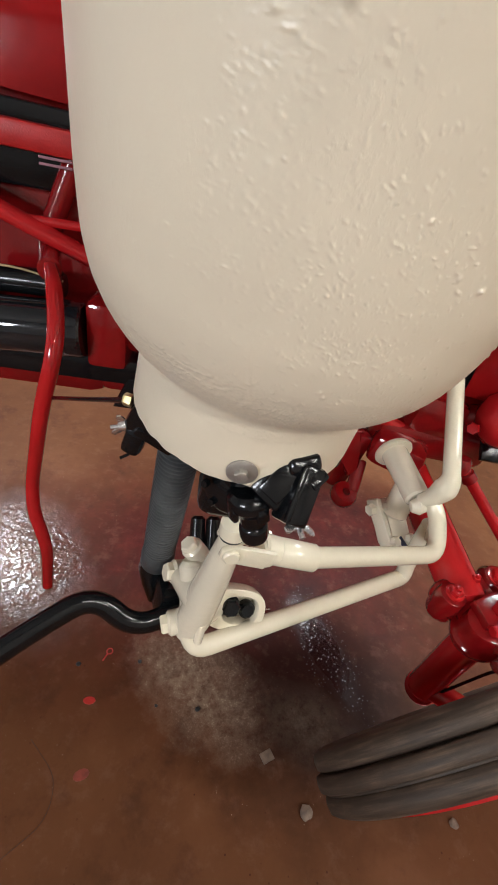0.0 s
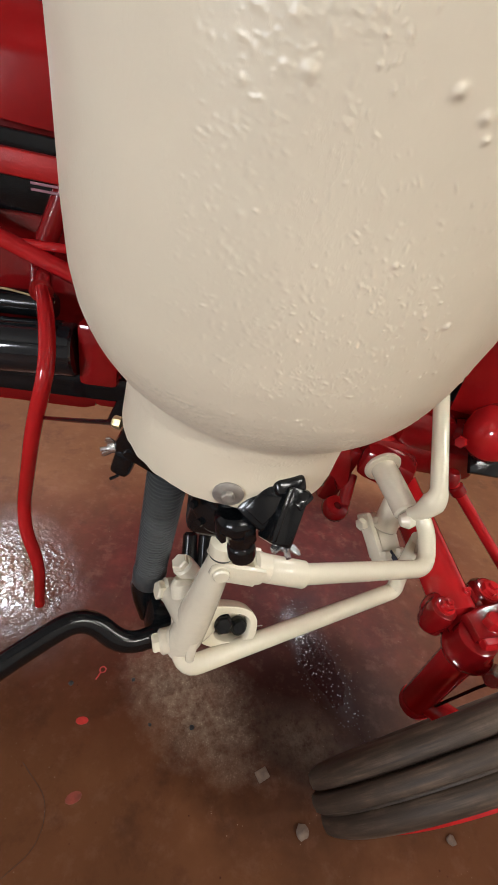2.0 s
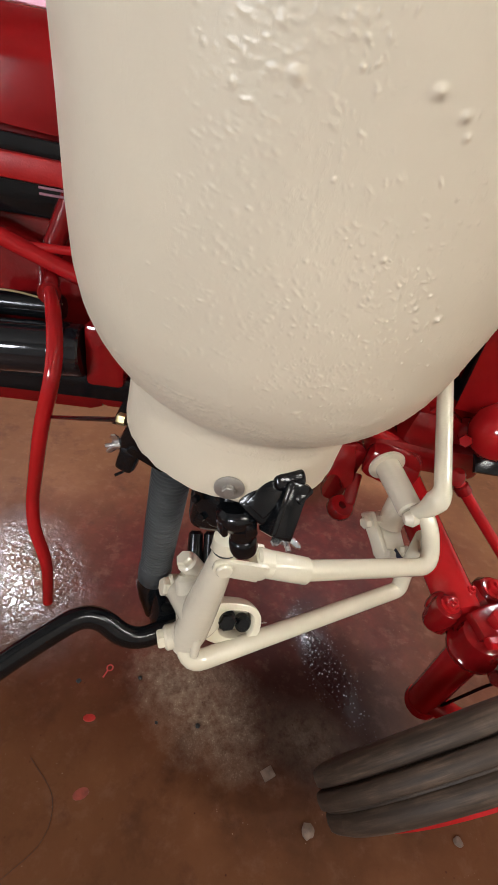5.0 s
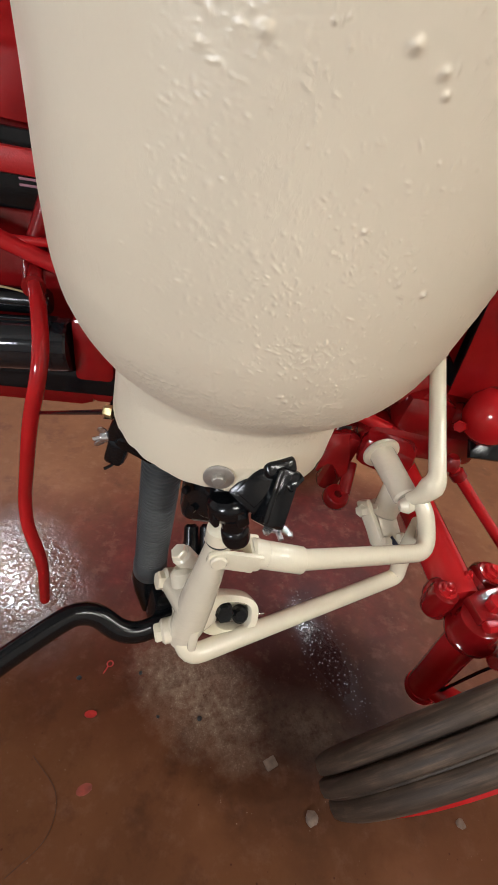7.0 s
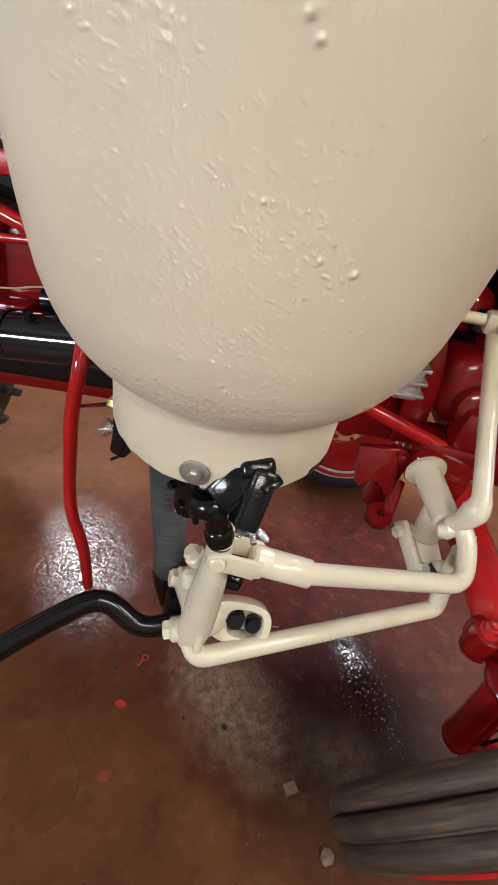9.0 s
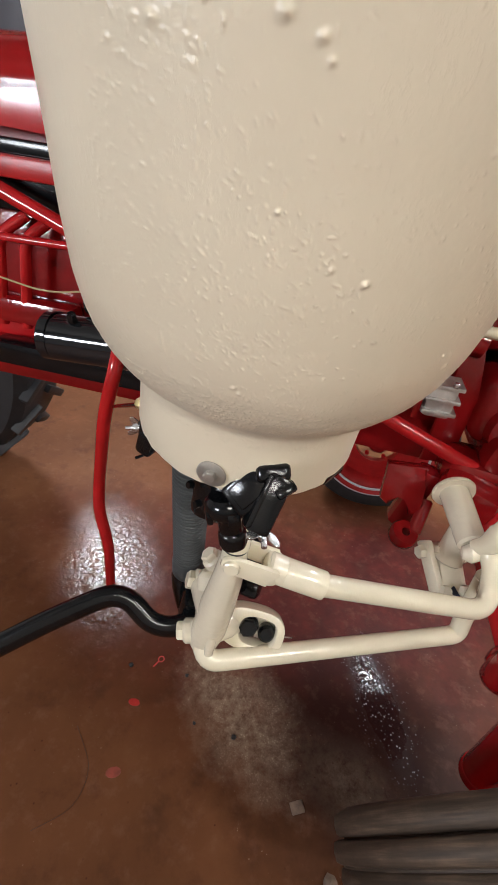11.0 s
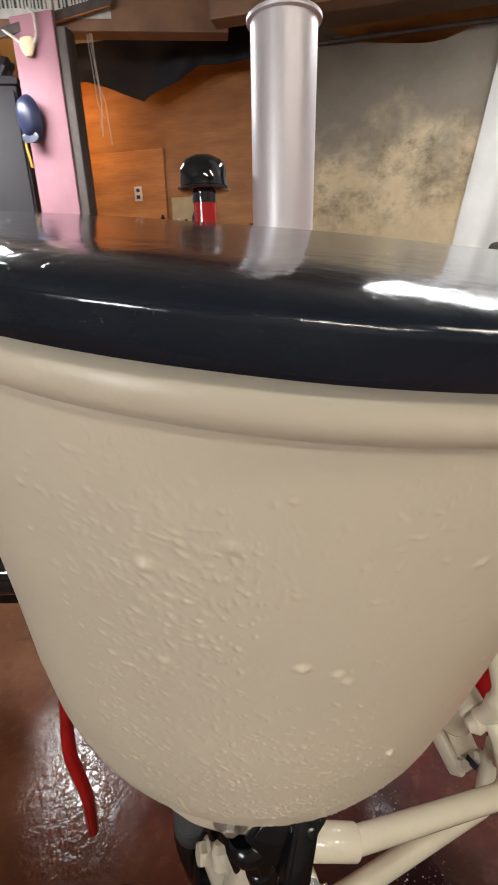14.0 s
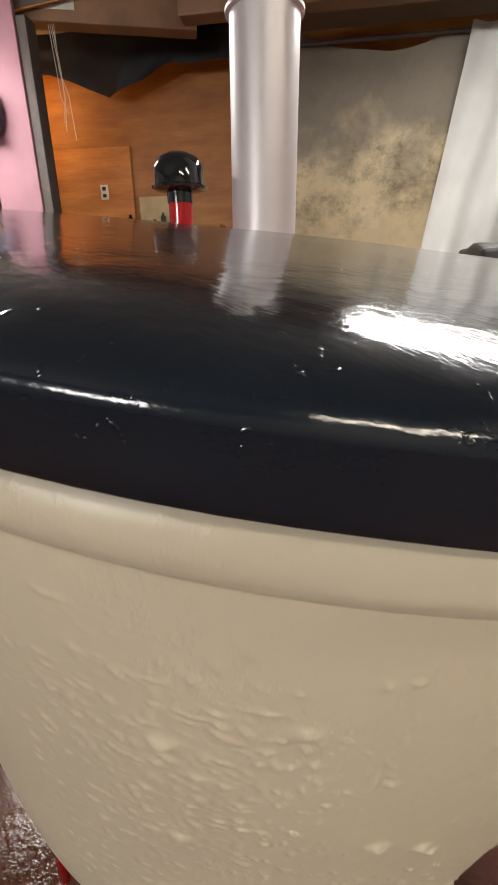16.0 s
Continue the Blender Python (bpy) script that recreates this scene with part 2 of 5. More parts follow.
def floor_material():
    m, nt, b = mat_new("painted_concrete_floor")
    n1 = noise_tex(nt, 3.0, 6, 0.6)
    base = ramp(nt, n1.outputs[0], [(0.3, (0.104, 0.042, 0.020)), (0.55, (0.140, 0.057, 0.026)), (0.75, (0.180, 0.077, 0.037))]).outputs[0]
    # red overspray round the machine
    over = ellipse_mask(nt, -0.05, 0.30, 1.15, 0.58, 6, 0.7, 0.45, 3)
    # second patch: more overspray, with the shade below the tractor painted into it
    over = maths(nt, "MAXIMUM", over, ellipse_mask(nt, 0.30, 0.62, 0.62, 0.48, 10, 0.6, 0.4, 3))
    n2 = noise_tex(nt, 11, 6, 0.65)
    redc = ramp(nt, n2.outputs[0], [(0.3, (0.030, 0.004, 0.005)), (0.55, (0.062, 0.008, 0.008)), (0.75, (0.105, 0.013, 0.012))]).outputs[0]
    col = mix_col(nt, maths(nt, "MULTIPLY", over, 0.9), base, redc)
    # damp stains, darkened further to paint in the tractor's shadow
    damp_shade = ellipse_mask(nt, 0.26, -0.02, 0.36, 0.36, 20, 0.65, 0.7, 6)
    col = mix_col(nt, maths(nt, "MULTIPLY", damp_shade, 0.85), col, (0.032, 0.013, 0.011))
    # dried foam with bubbles
    foam = ellipse_mask(nt, -0.03, -0.06, 0.27, 0.145, -24, 0.8, 1.3, 9)
    foam2 = ellipse_mask(nt, 0.25, -0.08, 0.22, 0.11, -8, 0.9, 1.1, 8)
    fv = nt.nodes.new("ShaderNodeTexVoronoi")
    fv.inputs["Scale"].default_value = 170
    ft = nt.nodes.new("ShaderNodeTexCoord")
    nt.links.new(ft.outputs["Object"], fv.inputs["Vector"])
    nf = noise_tex(nt, 32, 8, 0.8)
    froth = maths(nt, "MULTIPLY", ramp(nt, fv.outputs["Distance"], [(0.25, g(1)), (0.55, g(0.25))]).outputs[0], ramp(nt, nf.outputs[0], [(0.40, g(0.0)), (0.62, g(1.0))]).outputs[0])
    haze = ramp(nt, nf.outputs[0], [(0.34, g(0.05)), (0.66, g(0.66))]).outputs[0]
    ff = maths(nt, "MAXIMUM", maths(nt, "MULTIPLY", foam, maths(nt, "MAXIMUM", froth, haze)), maths(nt, "MULTIPLY", foam2, maths(nt, "MULTIPLY", haze, 0.62)))
    col = mix_col(nt, ff, col, (0.44, 0.345, 0.25))
    # pale grit, thinly strewn
    gv = nt.nodes.new("ShaderNodeTexVoronoi")
    gv.inputs["Scale"].default_value = 75
    gt = nt.nodes.new("ShaderNodeTexCoord")
    nt.links.new(gt.outputs["Object"], gv.inputs["Vector"])
    gp = noise_tex(nt, 9, 3, 0.6)
    grit = maths(nt, "MULTIPLY", ramp(nt, gv.outputs["Distance"], [(0.05, g(1)), (0.11, g(0))]).outputs[0], ramp(nt, gp.outputs[0], [(0.54, g(0)), (0.62, g(0.8))]).outputs[0])
    col = mix_col(nt, grit, col, (0.30, 0.21, 0.15))
    # scuffed, worn patches
    sn = noise_tex(nt, 19, 8, 0.72)
    col = mix_col(nt, ramp(nt, sn.outputs[0], [(0.52, g(0)), (0.68, g(0.20))]).outputs[0], col, (0.24, 0.125, 0.08))
    sn2 = noise_tex(nt, 6.5, 8, 0.7)
    col = mix_col(nt, ramp(nt, sn2.outputs[0], [(0.34, g(0.45)), (0.46, g(0))]).outputs[0], col, (0.050, 0.020, 0.014))
    # specks: paint drops and grit
    nv = nt.nodes.new("ShaderNodeTexVoronoi")
    nv.inputs["Scale"].default_value = 38
    tc = nt.nodes.new("ShaderNodeTexCoord")
    nt.links.new(tc.outputs["Object"], nv.inputs["Vector"])
    sp = ramp(nt, nv.outputs["Distance"], [(0.05, g(1)), (0.10, g(0))]).outputs[0]
    np_ = noise_tex(nt, 7, 2, 0.5)
    spm = maths(nt, "MULTIPLY", sp, ramp(nt, np_.outputs[0], [(0.5, g(0)), (0.6, g(0.8))]).outputs[0])
    col = mix_col(nt, spm, col, (0.06, 0.018, 0.014))
    # standing water; the smaller patch is dark, with lamp glints painted as pale specks
    p1 = ellipse_mask(nt, -0.64, 0.14, 0.19, 0.36, 42, 0.75, 1.0, 9)
    p2 = ellipse_mask(nt, 0.280, 0.140, 0.062, 0.200, 36, 0.6, 0.9, 14)
    wet_glint = ellipse_mask(nt, 0.275, 0.150, 0.085, 0.225, 36, 0.7, 1.2, 11)
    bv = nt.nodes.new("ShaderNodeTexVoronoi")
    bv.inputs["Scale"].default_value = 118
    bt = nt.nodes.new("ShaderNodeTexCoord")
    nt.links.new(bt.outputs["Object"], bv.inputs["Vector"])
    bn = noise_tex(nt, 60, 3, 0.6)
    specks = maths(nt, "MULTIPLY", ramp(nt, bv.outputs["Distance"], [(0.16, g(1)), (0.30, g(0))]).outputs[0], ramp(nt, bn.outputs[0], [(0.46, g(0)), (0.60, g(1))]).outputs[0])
    col = mix_col(nt, maths(nt, "MULTIPLY", wet_glint, 0.85), col, (0.026, 0.009, 0.009))
    col = mix_col(nt, maths(nt, "MULTIPLY", wet_glint, specks), col, (0.66, 0.60, 0.62))
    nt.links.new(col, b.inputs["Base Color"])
    wet = maths(nt, "MAXIMUM", p1, p2)
    nr = noise_tex(nt, 5, 5, 0.6)
    dry = ramp(nt, nr.outputs[0], [(0.3, g(0.36)), (0.7, g(0.56))]).outputs[0]
    wetness = wet
    ro = nt.nodes.new("ShaderNodeMix")
    ro.data_type = "FLOAT"
    nt.links.new(wetness, ro.inputs[0])
    nt.links.new(dry, ro.inputs[2])
    ro.inputs[3].default_value = 0.06
    nt.links.new(ro.outputs[0], b.inputs["Roughness"])
    sp_ = nt.nodes.new("ShaderNodeMix")
    sp_.data_type = "FLOAT"
    nt.links.new(maths(nt, "MAXIMUM", p1, maths(nt, "MULTIPLY", p2, 0.45)), sp_.inputs[0])
    sp_.inputs[2].default_value, sp_.inputs[3].default_value = 0.07, 0.42
    nt.links.new(sp_.outputs[0], b.inputs["Specular IOR Level"])
    fine = noise_tex(nt, 120, 4, 0.6)
    bump(nt, b, fine.outputs[0], 0.2, 0.001)
    drops = noise_tex(nt, 42, 2.5, 0.6)
    dr = ramp(nt, drops.outputs[0], [(0.40, g(0)), (0.60, g(1))]).outputs[0]
    bump(nt, b, maths(nt, "MULTIPLY", dr, p1), 0.42, 0.003)
    fined = noise_tex(nt, 72, 2.0, 0.5)
    dr2 = ramp(nt, fined.outputs[0], [(0.42, g(0)), (0.58, g(1))]).outputs[0]
    bump(nt, b, maths(nt, "MULTIPLY", dr2, p2), 0.45, 0.0026)
    return m


FLOOR = floor_material()


# ---------- mesh helpers ----------
def finish(bm, name, mat, smooth=40):
    bmesh.ops.recalc_face_normals(bm, faces=bm.faces[:])
    me = bpy.data.meshes.new(name)
    bm.to_mesh(me)
    bm.free()
    if smooth:
        me.shade_smooth()
        me.set_sharp_from_angle(angle=radians(smooth))
    me.materials.append(mat)
    return me


def part(name, bm, mat, parent, label="", smooth=40):
    ob = new(name, finish(bm, name, mat, smooth))
    ob.parent = parent
    if label:
        ob["label"] = label
    return ob


def thing(name, m, label, category, group="", kind=""):
    ob = new(name)
    ob.matrix_basis = m
    ob.empty_display_size = 0.05
    return tagged(ob, label, category, group, kind)


def solo(name, bm, mat, label="", category="", group="", kind="", smooth=40):
    return tagged(new(name, finish(bm, name, mat, smooth)), label, category, group, kind)


def V(*a):
    return Vector(a)


def lathe(profile, seg=48, bm=None, m=None):
    bm = bm or bmesh.new()
    m = m or Matrix()
    rings = []
    for r, z in profile:
        if r < 1e-6:
            rings.append([bm.verts.new(m @ V(0, 0, z))])
        else:
            rings.append([bm.verts.new(m @ V(r * math.cos(2 * math.pi * k / seg), r * math.sin(2 * math.pi * k / seg), z)) for k in range(seg)])
    for a, b in zip(rings, rings[1:]):
        if len(a) == 1 and len(b) == 1:
            continue
        for k in range(seg):
            k2 = (k + 1) % seg
            if len(a) == 1:
                bm.faces.new((a[0], b[k], b[k2]))
            elif len(b) == 1:
                bm.faces.new((a[k], a[k2], b[0]))
            else:
                bm.faces.new((a[k], a[k2], b[k2], b[k]))
    return bm


def aim(p, d):
    """A matrix at p whose z axis points along d."""
    return Matrix.Translation(p) @ Vector(d).to_track_quat("Z", "Y").to_matrix().to_4x4()


def rod(p0, p1, r, r1=None, seg=20, bm=None, ch=None):
    """A round bar with chamfered ends."""
    p0, p1 = Vector(p0), Vector(p1)
    l = (p1 - p0).length
    r1 = r if r1 is None else r1
    ch = min(r, r1) * 0.18 if ch is None else ch
    return lathe([(0, 0), (r - ch, 0), (r, ch), (r1, l - ch), (r1 - ch, l), (0, l)], seg, bm, aim(p0, p1 - p0))


def hexa(p, d, r, h, bm=None):
    return lathe([(0, 0), (r, 0), (r, h * 0.8), (r * 0.82, h), (0, h)], 6, bm, aim(p, d))


def rounded(points, radius, steps=6):
    """A polyline with its corners turned into arcs."""
    pts = [Vector(p) for p in points]
    out = [pts[0]]
    for i, (a, b, c) in enumerate(zip(pts, pts[1:], pts[2:])):
        r = radius[i] if isinstance(radius, (list, tuple)) else radius
        k = min(r, (b - a).length * 0.48, (c - b).length * 0.48)
        s, e = b + (a - b).normalized() * k, b + (c - b).normalized() * k
        for j in range(steps + 1):
            t = j / steps
            out.append(s * (1 - t) ** 2 + b * 2 * t * (1 - t) + e * t * t)
    out.append(pts[-1])
    return out


def pipe(points, r, seg=14, bm=None, squash=None):
    """A tube along a line; r is one radius or one for each point; squash flattens it."""
    bm = bm or bmesh.new()
    pts = [Vector(p) for p in points]
    n = len(pts)
    rs = r if isinstance(r, (list, tuple)) else [r] * n
    up = V(0, 0, 1)
    d0 = (pts[1] - pts[0]).normalized()
    if abs(d0.z) > 0.9:
        up = V(1, 0, 0)
    side = d0.cross(up).normalized()
    rings = []
    for i in range(n):
        d = (pts[min(i + 1, n - 1)] - pts[max(i - 1, 0)]).normalized()
        side = (side - d * side.dot(d)).normalized()
        oth = d.cross(side)
        q = squash or (1, 1)
        rings.append([bm.verts.new(pts[i] + side * (rs[i] * q[0] * math.cos(2 * math.pi * k / seg)) + oth * (rs[i] * q[1] * math.sin(2 * math.pi * k / seg))) for k in range(seg)])
    for a, b in zip(rings, rings[1:]):
        for k in range(seg):
            bm.faces.new((a[k], a[(k + 1) % seg], b[(k + 1) % seg], b[k]))
    bm.faces.new(rings[0][::-1])
    bm.faces.new(rings[-1])
    return bm


def block(size, m=None, bevel=0.004, bm=None, segs=2, taper=None):
    """A bevelled box centred on m; taper scales its top."""
    tmp = bmesh.new()
    bmesh.ops.create_cube(tmp, size=1)
    for v in tmp.verts:
        v.co = V(v.co.x * size[0], v.co.y * size[1], v.co.z * size[2])
        if taper and v.co.z > 0:
            v.co.x *= taper[0]
            v.co.y *= taper[1]
    if bevel:
        bmesh.ops.bevel(tmp, geom=tmp.edges[:], offset=bevel, segments=segs, profile=0.5, affect="EDGES")
    if m is not None:
        tmp.transform(m)
    if bm is None:
        return tmp
    me = bpy.data.meshes.new("t")
    tmp.to_mesh(me)
    tmp.free()
    bm.from_mesh(me)
    bpy.data.meshes.remove(me)
    return bm


def slab(outline, depth, m=None, bevel=0.003, bm=None):
    """A plate with an outline in its own xy plane, thickness along z, edges bevelled."""
    tmp = bmesh.new()
    bot = [tmp.verts.new((x, y, -depth / 2)) for x, y in outline]
    top = [tmp.verts.new((x, y, depth / 2)) for x, y in outline]
    tmp.faces.new(bot[::-1])
    tmp.faces.new(top)
    for i in range(len(bot)):
        j = (i + 1) % len(bot)
        tmp.faces.new((bot[i], bot[j], top[j], top[i]))
    if bevel:
        es = [e for e in tmp.edges if abs(e.verts[0].co.z - e.verts[1].co.z) < 1e-6]
        bmesh.ops.bevel(tmp, geom=es, offset=bevel, segments=2, profile=0.5, affect="EDGES")
    if m is not None:
        tmp.transform(m)
    if bm is None:
        return tmp
    me = bpy.data.meshes.new("t")
    tmp.to_mesh(me)
    tmp.free()
    bm.from_mesh(me)
    bpy.data.meshes.remove(me)
    return bm


def oval(w, h, n=28, sq=1.0):
    return [(w / 2 * math.copysign(abs(math.cos(a)) ** sq, math.cos(a)), h / 2 * math.copysign(abs(math.sin(a)) ** sq, math.sin(a))) for a in (2 * math.pi * k / n for k in range(n))]


def axes(p, x, y):
    """A matrix at p with given x and (roughly) y directions."""
    x = Vector(x).normalized()
    z = x.cross(Vector(y)).normalized()
    y = z.cross(x)
    m = Matrix((x, y, z)).transposed().to_4x4()
    m.translation = p
    return m


def cloth(x0, x1, z0, z1, y, folds, amp, nx=70, nz=40, seed=0, sag=None, thick=0.004):
    """A hanging sheet with folds and a thickness; sag shapes its lower or upper edge."""
    bm = bmesh.new()
    grid = []
    for i in range(nx + 1):
        u = i / nx
        x = x0 + (x1 - x0) * u
        lo, hi = (sag(u, z0, z1) if sag else (z0, z1))
        col = []
        for j in range(nz + 1):
            v = j / nz
            z = lo + (hi - lo) * v
            w = math.sin(u * folds * 2 * math.pi + 1.7 * math.sin(v * 2.2 + seed)) * amp * (1.15 - 0.5 * v)
            w += noise.noise((u * 6 + seed, v * 3, seed)) * amp * 1.2
            col.append(bm.verts.new((x, y + w, z)))
        grid.append(col)
    for i in range(nx):
        for j in range(nz):
            bm.faces.new((grid[i][j], grid[i + 1][j], grid[i + 1][j + 1], grid[i][j + 1]))
    bmesh.ops.solidify(bm, geom=bm.faces[:], thickness=thick)
    return bm


# ---------- room ----------
RX0, RX1, RY0, RY1, RZ = -4.2, 3.6, -3.4, 3.6, 3.0
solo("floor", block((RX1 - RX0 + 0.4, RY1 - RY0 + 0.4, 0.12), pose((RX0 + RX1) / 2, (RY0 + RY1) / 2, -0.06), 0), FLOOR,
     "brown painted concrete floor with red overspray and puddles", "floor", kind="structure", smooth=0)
solo("ceiling", block((RX1 - RX0 + 0.4, RY1 - RY0 + 0.4, 0.1), pose((RX0 + RX1) / 2, (RY0 + RY1) / 2, RZ + 0.05), 0), CEIL,
     "plain boarded garage ceiling", "ceiling", kind="structure", smooth=0)
solo("wall_north", block((RX1 - RX0 + 0.4, 0.12, RZ), pose((RX0 + RX1) / 2, RY1 + 0.06, RZ / 2), 0), PLY,
     "plywood back wall of the garage", "wall", kind="structure", smooth=0)
# south wall with a window
WX0, WX1, WZ0, WZ1 = -2.45, -1.2, 1.45, 2.08
bm = block((WX0 - RX0 + 0.2, 0.12, RZ), pose((RX0 - 0.2 + WX0) / 2, RY0 - 0.06, RZ / 2), 0)
block((RX1 + 0.2 - WX1, 0.12, RZ), pose((RX1 + 0.2 + WX1) / 2, RY0 - 0.06, RZ / 2), 0, bm)
block((WX1 - WX0, 0.12, WZ0), pose((WX0 + WX1) / 2, RY0 - 0.06, WZ0 / 2), 0, bm)
block((WX1 - WX0, 0.12, RZ - WZ1), pose((WX0 + WX1) / 2, RY0 - 0.06, (RZ + WZ1) / 2), 0, bm)
solo("wall_south", bm, WALLBOARD, "plain grey garage wall with a window", "wall", kind="structure", smooth=0)
win = thing("window_1", pose((WX0 + WX1) / 2, RY0 - 0.06, WZ0), "white framed garage window with bright daylight", "window", kind="structure")
ww, wh_ = WX1 - WX0, WZ1 - WZ0
bm = block((ww, 0.06, 0.05), pose(0, 0, 0.025), 0.003)
block((ww, 0.06, 0.05), pose(0, 0, wh_ - 0.025), 0.003, bm)
for sx in (-1, 1):
    block((0.05, 0.06, wh_ - 0.1), pose(sx * (ww / 2 - 0.025), 0, wh_ / 2), 0.003, bm)
for k in range(1, 3):
    block((0.05, 0.05, wh_ - 0.1), pose(-ww / 2 + ww * k / 3, 0, wh_ / 2), 0.003, bm)
part("window_frame", bm, WHITE_PL, win)
day = bpy.data.lights.new("daylight", "AREA")
day.shape, day.size, day.size_y = "RECTANGLE", ww - 0.1, wh_ - 0.1
day.energy, day.color = DAY, (0.95, 0.97, 1.0)
new("daylight", day).matrix_basis = look(((WX0 + WX1) / 2, RY0 - 0.10, (WZ0 + WZ1) / 2), ((WX0 + WX1) / 2, 0, (WZ0 + WZ1) / 2))
solo("wall_west", block((0.12, RY1 - RY0, RZ), pose(RX0 - 0.06, (RY0 + RY1) / 2, RZ / 2), 0), WALLBOARD,
     "plain grey garage wall", "wall", kind="structure", smooth=0)
solo("wall_east", block((0.12, RY1 - RY0, RZ), pose(RX1 + 0.06, (RY0 + RY1) / 2, RZ / 2), 0), WALLBOARD,
     "plain grey garage wall", "wall", kind="structure", smooth=0)
BEAM_M = pose(-2.607, 2.232, 0, 0, 0, 17.82)
solo("trim_beam", block((3.45, 0.12, 0.25), BEAM_M @ pose(0.125, 0.097, 2.873), 0.008), BEAMWOOD,
     "brown wooden ceiling beam with papers fixed on it", "beam", kind="structure", smooth=0)
solo("trim_beam", block((RX1 + 0.84, 0.12, 0.36), pose((RX1 - 0.86) / 2, 2.47, 2.82), 0.008), BEAMWOOD,
     "brown wooden ceiling beam above the curtains", "beam", kind="structure", smooth=0)


def tube_lamp(x, y, z, length, m_turn=0):
    t = thing("tube_lamp", pose(x, y, z, 0, 0, m_turn), "white ceiling fixture with a lit wrap-around diffuser", "lamp", "ceiling lamps")
    part("housing", block((length, 0.20, 0.05), pose(0, 0, 0.026), 0.006), WHITE_PL, t)
    lens = slab([(-0.095, 0.0), (-0.09, -0.022), (-0.06, -0.040), (0.06, -0.040), (0.09, -0.022), (0.095, 0.0)], length - 0.05, axes(V(0, 0, 0), (0, 1, 0), (0, 0, 1)), 0.0)
    part("diffuser", lens, TUBE if y > 0 else TUBE_WARM, t, "lit white diffuser")
    for s in (-1, 1):
        part("end_cap", block((0.025, 0.20, 0.045), pose(s * (length / 2 - 0.018), 0, -0.012), 0.004), WHITE_PL, t)
    if z < RZ - 0.2:
        for s in (-1, 1):
            part("hanger", rod((s * length * 0.35, 0, 0.05), (s * length * 0.35, 0, RZ - z), 0.004, None, 8), INK, t)
    return t


bulb = thing("work_lamp", pose(-2.45, 3.15, 2.62), "small warm bulb hung behind the beam", "lamp")
part("bulb", lathe([(0, -0.05), (0.03, -0.042), (0.042, -0.01), (0.03, 0.03), (0.016, 0.05), (0, 0.055)], 20), emitter("warm_bulb", (1.0, 0.50, 0.14), BULB), bulb, "lit warm bulb")
part("holder", rod((0, 0, 0.05), (0, 0, 0.10), 0.018, None, 14), INK, bulb)
part("cord", rod((0, 0, 0.10), (0, 0, 0.38), 0.004, None, 8), INK, bulb)
for lx, ly, ll in LAMPS:
    tube_lamp(lx, ly, 2.62 if ly > 0 else RZ - 0.08, ll, -42 if ly > 0 else 0)

# plywood sheet, post and boards at the back
PLY2 = plywood_material("orange_plywood", 1.5)
solo("plywood_sheet", block((0.745, 0.018, 1.60), pose(-2.05, RY1 - 0.012, 1.55), 0.003), PLY2, "orange plywood sheet fixed on the back wall", "plywood", smooth=0)
cl = cloth(-2.62, -0.72, 2.42, 3.0, 3.28, 5, 0.015, 60, 16, 3, lambda u, a, b: (2.588 + 0.175 * min(1, abs(u - 0.50) / 0.25) ** 0.9 + 0.06 * max(0, 0.25 - u), b))
solo("hanging_tarp", cl, DARKCLOTH, "dark blue tarp hanging in a point from the beam", "tarp")
cl = cloth(-0.66, 0.86, 0.05, 2.86, 3.02, 3.4, 0.022, 90, 60, 1, lambda u, a, b: (a, 2.87 - 0.215 * math.sin(math.pi * min(1, max(0, u * 1.52 - 0.24) / 1.28 * 0.86) ** 0.9) - 0.03 * u))
solo("canvas_curtain", cl, TARP, "beige canvas curtain stained with grey dirt", "curtain")
cl = cloth(0.63, 2.2, 1.0, 2.72, 2.96, 6.0, 0.03, 80, 50, 2, lambda u, a, b: (1.42 - 0.02 * math.sin(u * 30), b - 0.05 * u))
for v in cl.verts:
    k = (v.co.z - 1.4) / 1.3
    v.co.x += 0.14 * k * max(0, 1 - (v.co.x - 0.6) / 0.8)
solo("white_curtain", cl, CURTAIN, "white sheet hung as a curtain beside the canvas", "curtain")

solo("curtain_rail", rod((-0.45, 2.99, 2.69), (RX1, 2.99, 2.69), 0.012, None, 12), DKWOOD, "thin dark rail carrying the curtains", "curtain rail")
post = thing("post", pose(-1.97, 2.41, 0), "post faced with a pink foam board and a dark wooden edge", "post", kind="structure")
part("timber", block((0.06, 0.10, 2.72), pose(0.20, 0.05, 1.36), 0.004), DKWOOD, post, "dark timber")
part("foam_board", block((0.29, 0.03, 2.795), pose(0.022, 0.0, 1.3975), 0.004), PINK, post, "pink foam board")
hang = thing("cap", pose(-2.025, 2.35, 2.11), "dark blue cap hung on a post beside a yellow strap", "cap")
bm = lathe([(0, 0.10), (0.05, 0.095), (0.085, 0.06), (0.10, 0.0), (0.094, 0.0), (0.08, 0.05), (0, 0.085)], 28)
bm.transform(pose(0, 0, 0.16, 98, 0, 0) @ Matrix.Diagonal((0.8, 1.25, 0.7, 1)))
part("crown", bm, BLUE, hang)
bm = slab(oval(0.12, 0.06), 0.006, pose(0.0, -0.035, 0.055, 84, 0, 0), 0.002)
part("brim", bm, BLUE, hang)
